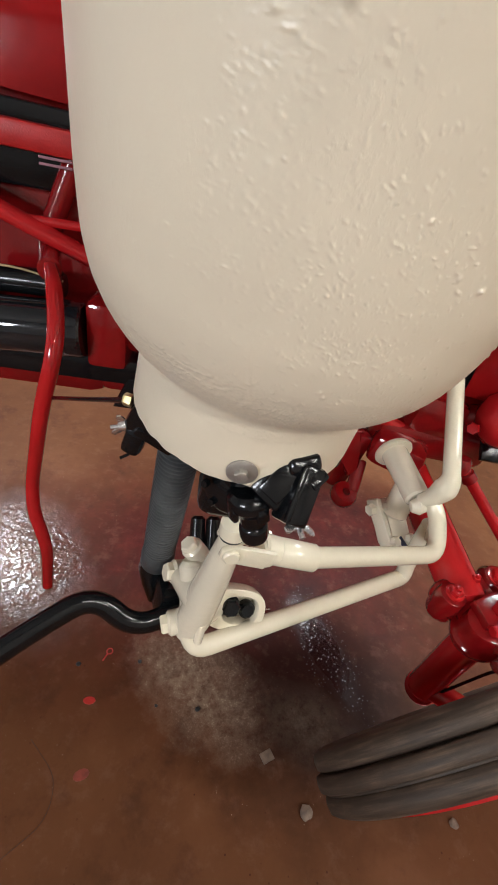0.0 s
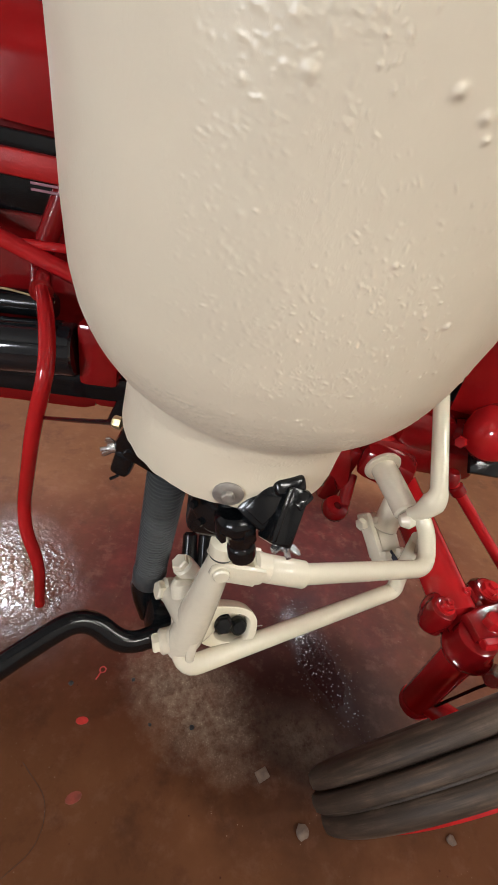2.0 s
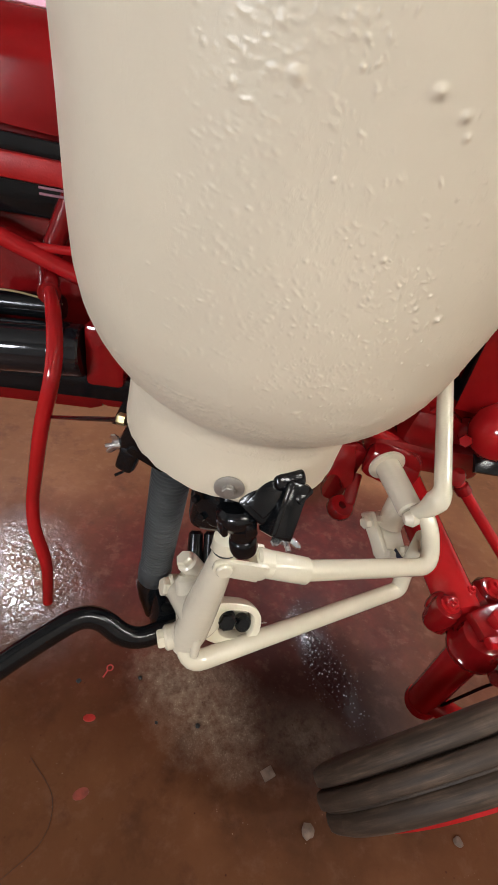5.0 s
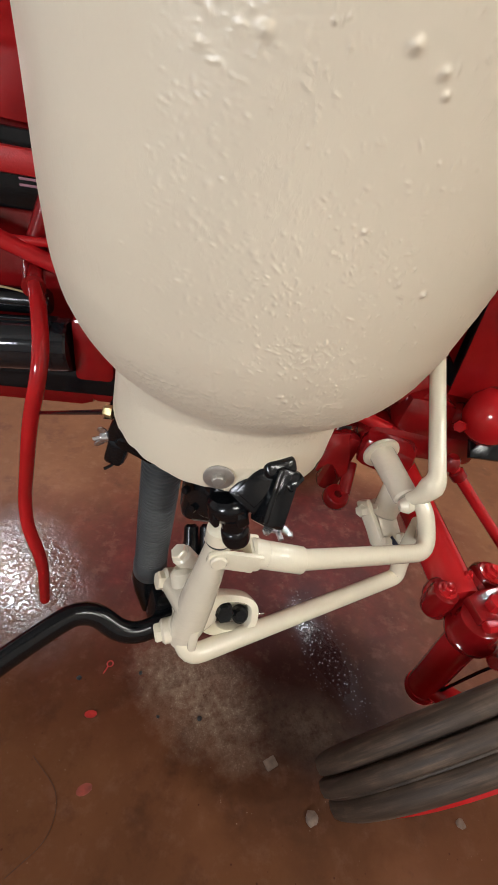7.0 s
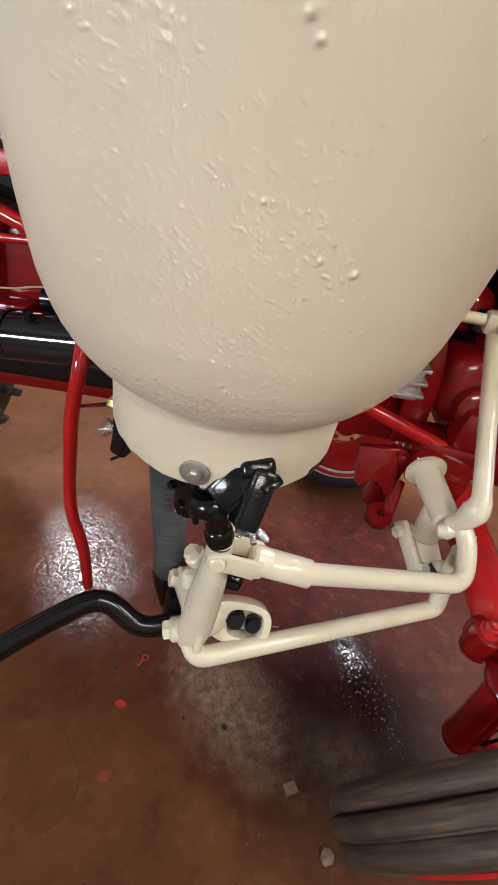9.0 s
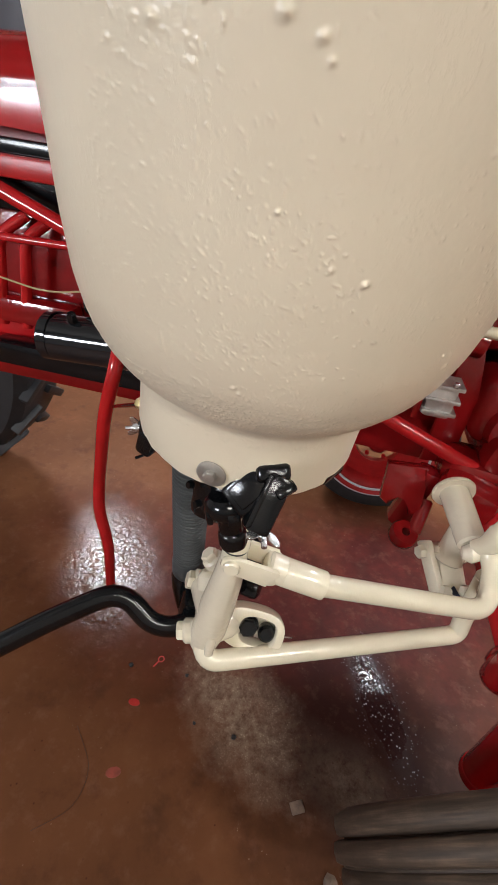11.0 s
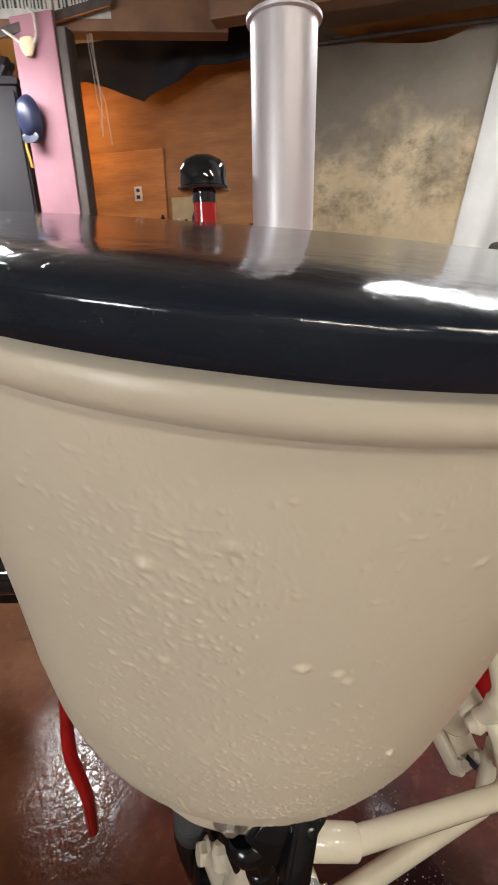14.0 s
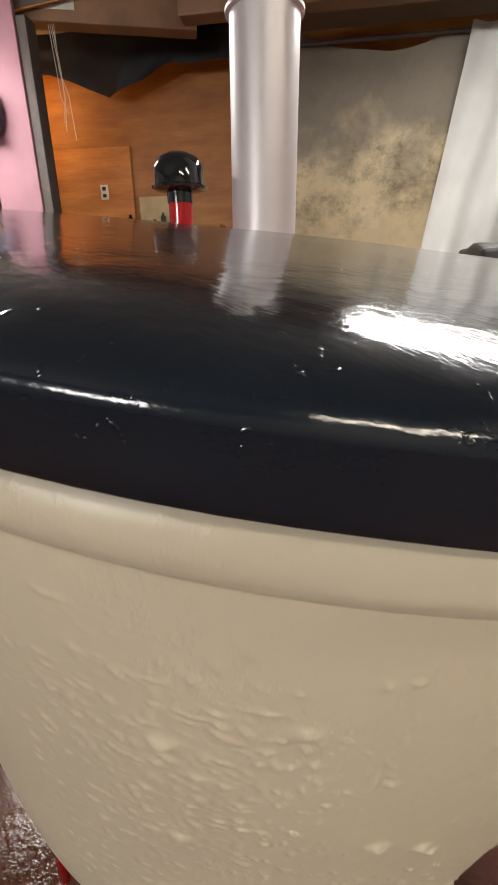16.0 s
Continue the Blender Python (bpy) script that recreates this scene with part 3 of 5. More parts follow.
part("strap", pipe([(-0.06, 0.0, 0.10), (-0.055, -0.01, 0.0), (-0.045, 0, -0.10)], 0.008, 8), paint("yellow_webbing", (0.45, 0.26, 0.03), 0.7, 0.2, 20, 0.1), hang)

# printed sheets along the beam, with a stick nailed across them
rr = random.Random(12)
for px, pw, pz in ((0.29, 0.30, 2.803), (0.622, 0.335, 2.800), (0.970, 0.33, 2.806)):
    p = thing("paper_sheet", BEAM_M @ pose(px, 0.034, pz + 0.09), "pale printed paper sheet with dark marks fixed on a beam", "paper", "sheets on the beam")
    part("sheet", block((pw, 0.003, 0.18), None, 0), PAPER, p, smooth=0)
    x = -pw / 2 + 0.03
    while x < pw / 2 - 0.03:
        w = rr.uniform(0.006, 0.016)
        part("print_bar", block((w, 0.0012, 0.060), pose(x, -0.002, -0.012 + rr.uniform(-0.003, 0.003)), 0), INK, p, smooth=0)
        x += w + rr.uniform(0.009, 0.016)
    for z in (0.045, 0.062):
        part("print_bar", block((pw - 0.07, 0.0012, 0.006), pose(0, -0.002, z), 0), INK, p, smooth=0)
stick = thing("wooden_stick", BEAM_M @ pose(0.80, -0.012, 2.79, 0, -13.5, 0), "dark wooden stick nailed slantwise across a beam", "stick")
part("lath", block((0.72, 0.022, 0.046), None, 0.003), DKWOOD, stick)
part("pale_edge", block((0.44, 0.020, 0.006), pose(0.13, 0.0, -0.0265), 0.001), PLY, stick, "pale split edge")
hook = thing("cord_loop", pose(-1.977, 2.372, 2.58), "grey forked cord with a cloth knot hung before a foam board", "cord")
part("cord", pipe(rounded([(-0.275, 0.0, 0.29), (-0.20, -0.005, 0.175), (-0.07, 0.0, 0.095), (-0.02, -0.006, 0.05)], 0.05), 0.008, 8), WIRE, hook)
part("cord", pipe(rounded([(0.03, 0, 0.23), (0.075, -0.005, 0.20), (0.075, -0.004, 0.09), (0.03, -0.006, 0.045)], 0.04), 0.008, 8), WIRE, hook)
bm = lathe([(0, 0), (0.022, 0.004), (0.038, 0.025), (0.050, 0.060), (0.046, 0.090), (0.02, 0.098), (0, 0.094)], 18)
for v in bm.verts:
    v.co.y = v.co.y * 0.45 - 0.004
    v.co.x *= 1 + 0.18 * noise.noise(v.co * 40)
part("knot", bm, TARP, hook, "grey cloth knot")

# dark cabinet behind the beam, with a bundle on it
CABINET_GREY = paint("dark_cabinet_paint", (0.020, 0.018, 0.021), 0.8, 0.25, 7, 0.3)
cab = thing("cabinet", BEAM_M @ pose(-0.36, 0.0, 0), "tall dark grey cabinet with closed doors under a beam", "cabinet")
part("body", block((1.62, 0.36, 2.52), pose(0, 0.36, 1.26), 0.006), CABINET_GREY, cab)
part("top_board", block((1.66, 0.40, 0.04), pose(0, 0.36, 2.542), 0.004), CABINET_GREY, cab)
for k in range(4):
    door = part("door", block((0.395, 0.02, 2.42), pose(-0.60 + k * 0.40, 0.168, 1.28), 0.005), CABINET_GREY, cab)
    part("handle", rod((-0.60 + k * 0.40 + (0.16 if k % 2 == 0 else -0.16), 0.148, 1.75), (-0.60 + k * 0.40 + (0.16 if k % 2 == 0 else -0.16), 0.148, 1.95), 0.008, None, 10), ZINC, door, "dull metal handle")
bm = bmesh.new()
bmesh.ops.create_icosphere(bm, subdivisions=4, radius=1)
for v in bm.verts:
    k = 1 + 0.30 * noise.noise(v.co * 1.7) + 0.12 * noise.noise(v.co * 5)
    v.co = V(v.co.x * 0.13 * k, v.co.y * 0.09 * k, 0.055 + max(-0.055, v.co.z * 0.085 * k + 0.045 * v.co.x))
bm.transform(BEAM_M @ pose(0.29, 0.33, 2.563))
solo("cloth_bundle", bm, DARKCLOTH, "dark blue crumpled cloth bundle on top of a cabinet", "bundle")

# wires, cords and outlet on the back wall
wl = thing("hanging_wires", pose(-1.69, 2.60, 2.67), "pale loose wires hanging from the beam", "wires")
for k in range(4):
    x = 0.012 * k
    part("wire", pipe([(x - 0.02, 0, 0.078), (x * 0.4 - 0.01 + 0.02 * math.sin(k), 0.01, -0.14), (x * 1.2 + 0.012 * (k % 2), 0, -0.28), (x + 0.03 * math.cos(k * 2), 0.01, -0.36 - 0.05 * k)], 0.0022, 6), WIRE, wl)
ot = thing("wall_outlet", pose(-1.94, RY1 - 0.022, 2.02), "white wall outlet with two sockets on plywood", "outlet")
part("cover_plate", block((0.072, 0.008, 0.115), None, 0.003), WHITE_PL, ot)
for s in (-0.026, 0.026):
    part("socket", block((0.034, 0.004, 0.028), pose(0, -0.0055, s), 0.002), INK, ot)
sh = thing("shelf", pose(-1.42, RY1 - 0.12, 1.72), "cluttered wooden shelf on the back wall", "shelf")
part("board", block((1.1, 0.22, 0.02), pose(0, 0, 0), 0.002), PLY, sh)
part("bracket", block((0.02, 0.2, 0.14), pose(-0.45, 0.01, -0.08), 0.002), DKWOOD, sh)
part("bracket", block((0.02, 0.2, 0.14), pose(0.45, 0.01, -0.08), 0.002), DKWOOD, sh)
solo("cardboard_box", block((0.30, 0.14, 0.22), pose(-1.42, RY1 - 0.10, 1.842), 0.004), paint("cardboard", (0.36, 0.27, 0.15), 0.8, 0.15, 9, 0.2), "pale cardboard box standing on a shelf", "box")
rr = random.Random(4)
for k in range(9):
    x = -1.88 + k * 0.075 + rr.uniform(-0.01, 0.01)
    h = rr.uniform(0.04, 0.10)
    bm = lathe([(0, 0), (0.022, 0), (0.024, 0.005), (0.022, h * 0.7), (0.01, h * 0.85), (0.011, h), (0, h)], 12, None, pose(x, RY1 - 0.2, 1.731))
    solo("small_tool", bm, (BLACK_CAST, INK, ALUM)[k % 3], "small dark tool standing on a shelf", "tool", "tools on the shelf")

# ---------- fertilizer hopper ----------
HAX = V(0.1217, -0.0857, 1.0).normalized()
HM = aim(V(-0.0207, -0.2373, 1.1), HAX)
HI = HM.inverted()


def wpart(name, bm, mat, parent, label="", smooth=40):
    """A part whose mesh is given in room coordinates."""
    root = parent
    while root.parent:
        root = root.parent
    bm.transform(root.matrix_basis.inverted())
    return part(name, bm, mat, parent, label, smooth)


hop = thing("fertilizer_hopper", HM, "round cream painted steel fertilizer hopper with a black lid", "hopper")

def can_profile():
    key = [(-0.108, 0.1125), (-0.084, 0.1128), (-0.079, 0.1165), (-0.072, 0.1262), (-0.061, 0.1375), (-0.045, 0.1485), (-0.025, 0.158), (0.0, 0.1645), (0.04, 0.1695), (0.10, 0.1745),
           (0.16, 0.1805), (0.21, 0.1850), (0.244, 0.1868)]
    zs = np.arange(-0.108, 0.2441, 0.00048)
    r = np.interp(zs, [k[0] for k in key], [k[1] for k in key])
    for _ in range(128):
        r[1:-1] = (r[:-2] + 2 * r[1:-1] + r[2:]) / 4
    return zs, r


# single large blisters: place on the skin, size, height
BLISTERS = [((0.041, -0.420, 1.224), 0.0019, 0.0015), ((0.053, -0.415, 1.219), 0.0016, 0.0013), ((0.057, -0.414, 1.213), 0.0012, 0.0010), ((-0.007, -0.437, 1.270), 0.0021, 0.0018),
            ((-0.009, -0.425, 1.221), 0.0020, 0.0013), ((0.078, -0.381, 1.139), 0.0014, 0.0018), ((0.041, -0.406, 1.165), 0.0011, 0.0011), ((0.022, -0.43, 1.282), 0.0021, 0.0010)]


def can_mesh():
    """The round can; its outer skin carries fine runs and blisters of paint."""
    zs, rad = can_profile()
    ang = np.concatenate([np.radians(np.arange(-178, -140, 0.34)), np.radians(np.arange(-140, -48, 0.145)), np.radians(np.arange(-48, -2, 0.34)), np.radians(np.arange(-2, 182, 4.0))])
    A, Zg = np.meshgrid(ang, zs)
    Rg = np.repeat(rad[:, None], len(ang), 1)
    push = np.zeros_like(Rg)
    front = int(np.searchsorted(ang, radians(-2.2)))
    gen = np.random.default_rng(5)
    cells = []
    for p, size, hgt in BLISTERS:
        q = HI @ Vector(p)
        cells.append((math.atan2(q.y, q.x), q.z, size, hgt, 1.15, 0.3))
    tries = 0
    q = HI @ V(-0.0207, -0.43, 1.1)
    south = math.atan2(q.y, q.x)
    while len(cells) < 6500 and tries < 30000:
        tries += 1
        a, z = gen.uniform(radians(-160), radians(-30)), gen.uniform(-0.105, 0.225)
        low = 1.0 if z < -0.045 else 0.0
        az = math.degrees(a - south)
        top = math.exp(-((az - 0) / 12) ** 2 - ((z - 0.183) / 0.050) ** 2)
        left = math.exp(-((az + 13) / 19) ** 2 - ((z - 0.060) / 0.090) ** 2)
        right = math.exp(-((az - 18) / 10) ** 2 - ((z - 0.035) / 0.045) ** 2)
        d = 0.03 + 0.42 * top + 0.50 * left + 0.34 * right + 0.35 * min(1, max(0, -z / 0.05)) + 0.30 * noise.noise((a * 5, z * 26, 5.0)) + 0.30 * noise.noise((a * 16, z * 85, 9.0))
        if gen.random() > d:
            continue
        k = gen.random()
        size = 0.00042 + 0.00044 * k ** 3
        hgt = (0.00012 + 0.00030 * k ** 3) * (0.8 if low else 1) * (1 + 1.0 * top)
        cells.append((a, z, size, hgt, 1.1 + (1.6 + 2.4 * top * gen.random()) * gen.random() ** 1.5, gen.normal(-0.85 - 0.25 * top if not low else 0.1, 0.45)))
    for _ in range(90):
        k = gen.random() ** 3
        cells.append((gen.uniform(radians(-165), radians(-20)), gen.uniform(-0.09, 0.22), 0.0007 + 0.0008 * k, 0.0004 + 0.0006 * k, gen.uniform(1, 1.5), gen.uniform(-1, 1)))
    # wrinkled band above the neck, and a patch beside it
    for _ in range(2600):
        az = gen.uniform(-58, 58)
        cells.append((south + radians(az), -0.080 + 0.052 * gen.random() ** 1.3, gen.uniform(0.00050, 0.00075), gen.uniform(0.00022, 0.00062), 1.3 + 2.6 * gen.random() ** 2, gen.normal(0.05, 0.3)))
    for _ in range(700):
        az, z = gen.normal(17, 9), gen.normal(0.035, 0.035)
        if noise.noise((az * 0.12, z * 45, 2.0)) > 0.0:
            cells.append((south + radians(az), z, gen.uniform(0.00045, 0.0008), gen.uniform(0.0002, 0.0006), 1.2 + 2.2 * gen.random() ** 2, gen.normal(-0.6, 0.4)))
    # a long run of paint
    for k in range(60):
        q = HI @ V(-0.023 + k * 0.00005, -0.397 + k * 0.00065, 1.096 - k * 0.00075)
        cells.append((math.atan2(q.y, q.x), q.z, 0.0007, 0.00045, 1.0, 0))
    for a, z, size, hgt, stretch, lean in cells:
        i0, i1 = np.searchsorted(zs, [z - 3.2 * size * stretch, z + 3.2 * size * stretch])
        r0 = float(np.interp(z, zs, rad))
        w = 3.2 * size * stretch / r0
        j0, j1 = np.searchsorted(ang[:front], [a - w, a + w])
        if i1 <= i0 or j1 <= j0:
            continue
        dx, dz = (A[i0:i1, j0:j1] - a) * r0, Zg[i0:i1, j0:j1] - z
        u, v = dx * math.cos(lean) + dz * math.sin(lean), -dx * math.sin(lean) + dz * math.cos(lean)
        d2 = (u / size / stretch) ** 2 + (v / size) ** 2
        push[i0:i1, j0:j1] = np.maximum(push[i0:i1, j0:j1], hgt * np.exp(-0.75 * d2))
    Rg = Rg + push
    X, Y = Rg * np.cos(A), Rg * np.sin(A)
    co = np.stack([X, Y, Zg], -1).reshape(-1, 3)
    n, rows = len(ang), len(zs)
    i, j = np.meshgrid(np.arange(rows - 1), np.arange(n), indexing="ij")
    j2 = (j + 1) % n
    faces = np.stack([i * n + j, i * n + j2, (i + 1) * n + j2, (i + 1) * n + j], -1).reshape(-1, 4)
    me = bpy.data.meshes.new("can")
    me.from_pydata(co.tolist(), [], faces.tolist())
    me.shade_smooth()
    me.materials.append(CREAM)
    ob = new("can", me)
    ob.parent = hop
    ob["label"] = "cream can with blistered paint"
    return ob


can = can_mesh()
bead = [(0.178, 0.2620), (0.1830, 0.2618), (0.1838, 0.2585)] + [(0.1858 + 0.0080 * math.sin(a), 0.2478 + 0.0088 * math.cos(a)) for a in (math.pi * k / 12 for k in range(1, 13))] + [(0.178, 0.2388)]
part("rim_bead", lathe(bead, 160), CREAM, hop, "rolled cream rim", 60)


def collar_mesh():
    bm = bmesh.new()
    seg = 160
    rows = []
    for r, z, w in ((0.1085, -0.088, 0), (0.1120, -0.093, 0), (0.1128, -0.101, 0), (0.1132, -0.130, 0), (0.1138, -0.150, 1), (0.1132, -0.1535, 1), (0.1095, -0.1535, 1), (0.1085, -0.12, 0)):
        row = []
        for k in range(seg):
            a = 2 * math.pi * k / seg
            wob = w * 0.0025 * noise.noise((math.cos(a) * 9, math.sin(a) * 9, 1.0))
            row.append(bm.verts.new((r * math.cos(a), r * math.sin(a), z + wob)))
        rows.append(row)
    for a, b in zip(rows, rows[1:]):
        for k in range(seg):
            bm.faces.new((a[k], a[(k + 1) % seg], b[(k + 1) % seg], b[k]))
    return bm


part("collar", collar_mesh(), CREAM, hop, "cream base collar with a ragged lower edge", 60)
part("bottom_pan", lathe([(0, -0.140), (0.1080, -0.140), (0.1080, -0.153), (0.105, -0.157), (0.100, -0.158), (0.07, -0.160), (0, -0.160)], 64), BLACK_CAST, hop, "black bottom pan")
lid_prof = [(0, 0.2765), (0.10, 0.2760), (0.160, 0.2756), (0.174, 0.2750), (0.184, 0.2740), (0.1905, 0.2728), (0.1945, 0.2714), (0.1970, 0.2700), (0.1981, 0.2686), (0.1984, 0.2676), (0.1984, 0.2670), (0.1983, 0.2610), (0.1981, 0.2584), (0.1972, 0.2567), (0.1970, 0.2580), (0.195, 0.2665), (0.17, 0.271), (0, 0.272)]
bm = lathe(lid_prof, 160)
for v in bm.verts:
    r = math.hypot(v.co.x, v.co.y)
    if r > 0.05:
        v.co.z += 0.0007 * noise.noise((v.co.x * 9, v.co.y * 9, 7)) * min(1, r / 0.1)
    if r > 0.19:
        k = 1 + 0.0025 * noise.noise((v.co.x * 30, v.co.y * 30, 3))
        v.co.x *= k
        v.co.y *= k
lid = part("lid", bm, BLACK_LID, hop, "glossy black sheet metal lid", 50)
bm = bmesh.new()
la = HI @ V(0.19, -0.16, 1.36)
la = math.atan2(la.y, la.x)
lm = Matrix.Rotation(la, 4, "Z")
block((0.005, 0.020, 0.022), lm @ pose(0.2002, 0, 0.2560), 0.002, bm)
pipe([lm @ V(*p) for p in ((0.2005, 0, 0.250), (0.2015, 0, 0.240), (0.1985, 0, 0.233), (0.203, 0.004, 0.231), (0.2085, 0.004, 0.2345))], 0.0016, 8, bm)
part("latch", bm, BLACK_CAST, lid, "black lid catch")


def on_collar(p, r=0.1135):
    q = HI @ Vector(p)
    k = r / math.hypot(q.x, q.y)
    return V(q.x * k, q.y * k, q.z), V(q.x, q.y, 0).normalized()


bp, bd = on_collar((-0.019, -0.334, 0.953))
part("washer", lathe([(0, 0), (0.0125, 0), (0.0135, 0.0008), (0.0135, 0.002), (0.012, 0.0028), (0.006, 0.003), (0, 0.003)], 28, None, aim(bp - bd * 0.0005, bd)), GALV, hop, "grey steel washer")
part("bolt", hexa(bp + bd * 0.002, bd, 0.0062, 0.005), GALV, hop, "hexagonal steel bolt head")


def wing_nut(p, d, up, parent, s=1.0):
    m = axes(p, up, d)
    bm = lathe([(0, 0), (0.007 * s, 0), (0.0075 * s, 0.002 * s), (0.005 * s, 0.009 * s), (0, 0.009 * s)], 14, None, aim(p, d))
    for q in (-1, 1):
        w = [(0.004, -0.003), (0.012, 0.000), (0.017, 0.006), (0.016, 0.011), (0.011, 0.011), (0.005, 0.006)]
        w = [(x * q * s, y * s + 0.003 * s) for x, y in w]
        slab(w[::q], 0.0032 * s, m, 0.0012 * s, bm)
    pipe([Vector(p), Vector(p) + Vector(d).normalized() * 0.018 * s], 0.0028 * s, 8, bm)
    return wpart("wing_nut", bm, ZINC, parent, "zinc plated wing nut")


# black feed gate housing on the front of the base
gate_m = axes(V(0.0153, -0.330, 0.941), V(0.963, 0.246, 0.110), V(-0.242, 0.541, 0.806))
bm = block((0.040, 0.031, 0.022), gate_m @ pose(0.0000, 0.0038, -0.006, 0, -8, 46), 0.003)
gate = wpart("gate_housing", bm, BLACK_CAST, hop, "black cast feed gate housing")
wpart("side_plate", block((0.031, 0.022, 0.005), gate_m @ pose(0.0000, 0.0038, 0.0058, 0, -8, 46), 0.0015), BLACK_CAST, gate, "black flat plate")
bm = block((0.024, 0.056, 0.032), gate_m @ pose(0.0168, -0.0054, -0.002, 0, 16, -19), 0.004, None, 2, (0.88, 0.95))
block((0.030, 0.018, 0.030), gate_m @ pose(0.0181, 0.0202, -0.002, 0, 10, 8), 0.006, bm, 3)
wpart("cover_plate", bm, BLACK_CAST, gate, "black raised cover")
wpart("cover_rib", block((0.005, 0.048, 0.007), gate_m @ pose(0.0122, -0.0038, 0.014, 0, 16, -19), 0.0018), BLACK_CAST, gate, "black raised rib")
wpart("gate_lip", block((0.020, 0.011, 0.020), gate_m @ pose(0.0294, 0.0059, 0.002, 0, 24, 38), 0.003), BLACK_CAST, gate, "black folded lip")
wing_nut(V(0.037, -0.340, 0.918), V(0.45, -0.80, -0.25), V(0.80, 0.45, -0.30), hop, 0.95)
wpart("gate_screw", rod((0.028, -0.326, 0.925), (0.036, -0.340, 0.908), 0.006, None, 12), BLACK_CAST, gate)
bm = lathe([(0, -0.004), (0.017, -0.004), (0.0215, 0.000), (0.0225, 0.006), (0.0210, 0.012), (0.0155, 0.018), (0.0125, 0.024), (0.0118, 0.034), (0.0136, 0.036), (0.0140, 0.039), (0.0140, 0.047), (0.0122, 0.052), (0.0085, 0.0525), (0.0075, 0.0505), (0, 0.0505)], 28, None, aim(V(-0.0085, -0.3215, 0.919), V(0.26, -0.09, -0.90)))
for k in range(4):
    a = k * 1.57 + 0.5
    block((0.006, 0.012, 0.016), aim(V(-0.0085, -0.3215, 0.919), V(0.26, -0.09, -0.90)) @ Matrix.Rotation(a, 4, "Z") @ pose(0.0195, 0, 0.014), 0.002, bm)
wpart("drive_shaft", bm, BLACK_CAST, hop, "black drive shaft stub")
bm = lathe([(0, -0.014), (0.024, -0.014), (0.028, -0.010), (0.028, 0.004), (0.022, 0.010), (0.012, 0.012), (0, 0.013)], 28, None, aim(V(-0.030, -0.306, 0.908), V(-0.35, -0.85, 0.25)))
for k in range(5):
    hexa(V(-0.031, -0.316, 0.908) + V(0.019 * math.cos(k * 1.26 + 0.4), 0, 0.019 * math.sin(k * 1.26 + 0.4)), (-0.35, -0.85, 0.25), 0.0042, 0.006, bm)
wpart("bearing_cap", bm, BLACK_CAST, hop, "black bolted bearing cap")
bm = rod((-0.040, -0.292, 0.918), (0.020, -0.276, 0.922), 0.030, None, 24)
wpart("gear_case", bm, BLACK_CAST, hop, "black cast gear case")
bm = block((0.070, 0.060, 0.074), pose(-0.028, -0.280, 0.895, 8, 6, 14), 0.016, None, 3, (0.85, 0.9))
block((0.050, 0.075, 0.040), pose(-0.045, -0.265, 0.918, 0, -12, 20), 0.010, bm)
wpart("feed_chute", bm, BLACK_CAST, hop, "black cast feed chute")
wpart("rear_catch", block((0.006, 0.032, 0.010), pose(0.0675, -0.252, 0.935, 0, 8, -15), 0.002), BLACK_CAST, hop, "small black catch")
# left clamp with wing nuts
bm = block((0.03, 0.035, 0.045), pose(-0.134, -0.256, 0.925, 10, 25, 0), 0.006)
block((0.022, 0.022, 0.034), pose(-0.143, -0.262, 0.897, 0, 15, 0), 0.006, bm)
block((0.050, 0.014, 0.018), pose(-0.120, -0.262, 0.905, 0, 35, 20), 0.005, bm)
wpart("side_clamp", bm, BLACK_CAST, hop, "black side clamp")
wing_nut(V(-0.152, -0.266, 0.914), V(-0.8, -0.5, -0.1), V(0.25, -0.1, 0.95), hop, 0.85)
wpart("clamp_nut", hexa((-0.146, -0.264, 0.944), (-1, -0.05, 0.05), 0.0068, 0.009), paint("brass_plated_nut", (0.55, 0.45, 0.22), 0.3, 0.1, 60, 0.2, 0, 0.8), hop, "brass plated nut")
wpart("cotter_pin", pipe([(-0.145, -0.262, 0.886), (-0.149, -0.266, 0.876), (-0.156, -0.270, 0.872)], 0.0018, 8), BLACK_CAST, hop)

# ---------- grey corrugated hose ----------
hs = thing("corrugated_hose", pose(-0.134, -0.176, 0.555), "grey corrugated rubber hose hanging from the hopper", "hose")
pa, pb = V(-0.098, -0.238, 0.905), V(-0.137, -0.172, 0.59)
ax = pb - pa
prof = []
n = 38
for k in range(n):
    z = ax.length * 0.86 * k / n
    dz = ax.length * 0.86 / n
    prof += [(0.0215, z), (0.0218, z + dz * 0.22), (0.0246, z + dz * 0.38), (0.0248, z + dz * 0.62), (0.0218, z + dz * 0.84)]
prof += [(0.0248, ax.length * 0.88), (0.0265, ax.length * 0.90), (0.0265, ax.length * 0.985), (0.024, ax.length), (0.0, ax.length)]
wpart("sleeve", lathe([(0, 0)] + prof, 32, None, aim(pa, ax)), HOSE, hs, "", 35)
wpart("boot", pipe([(-0.136, -0.173, 0.60), (-0.138, -0.170, 0.575), (-0.132, -0.178, 0.555), (-0.118, -0.19, 0.53)], [0.025, 0.029, 0.027, 0.024], 20), BLACK_CAST, hs, "black outlet boot")

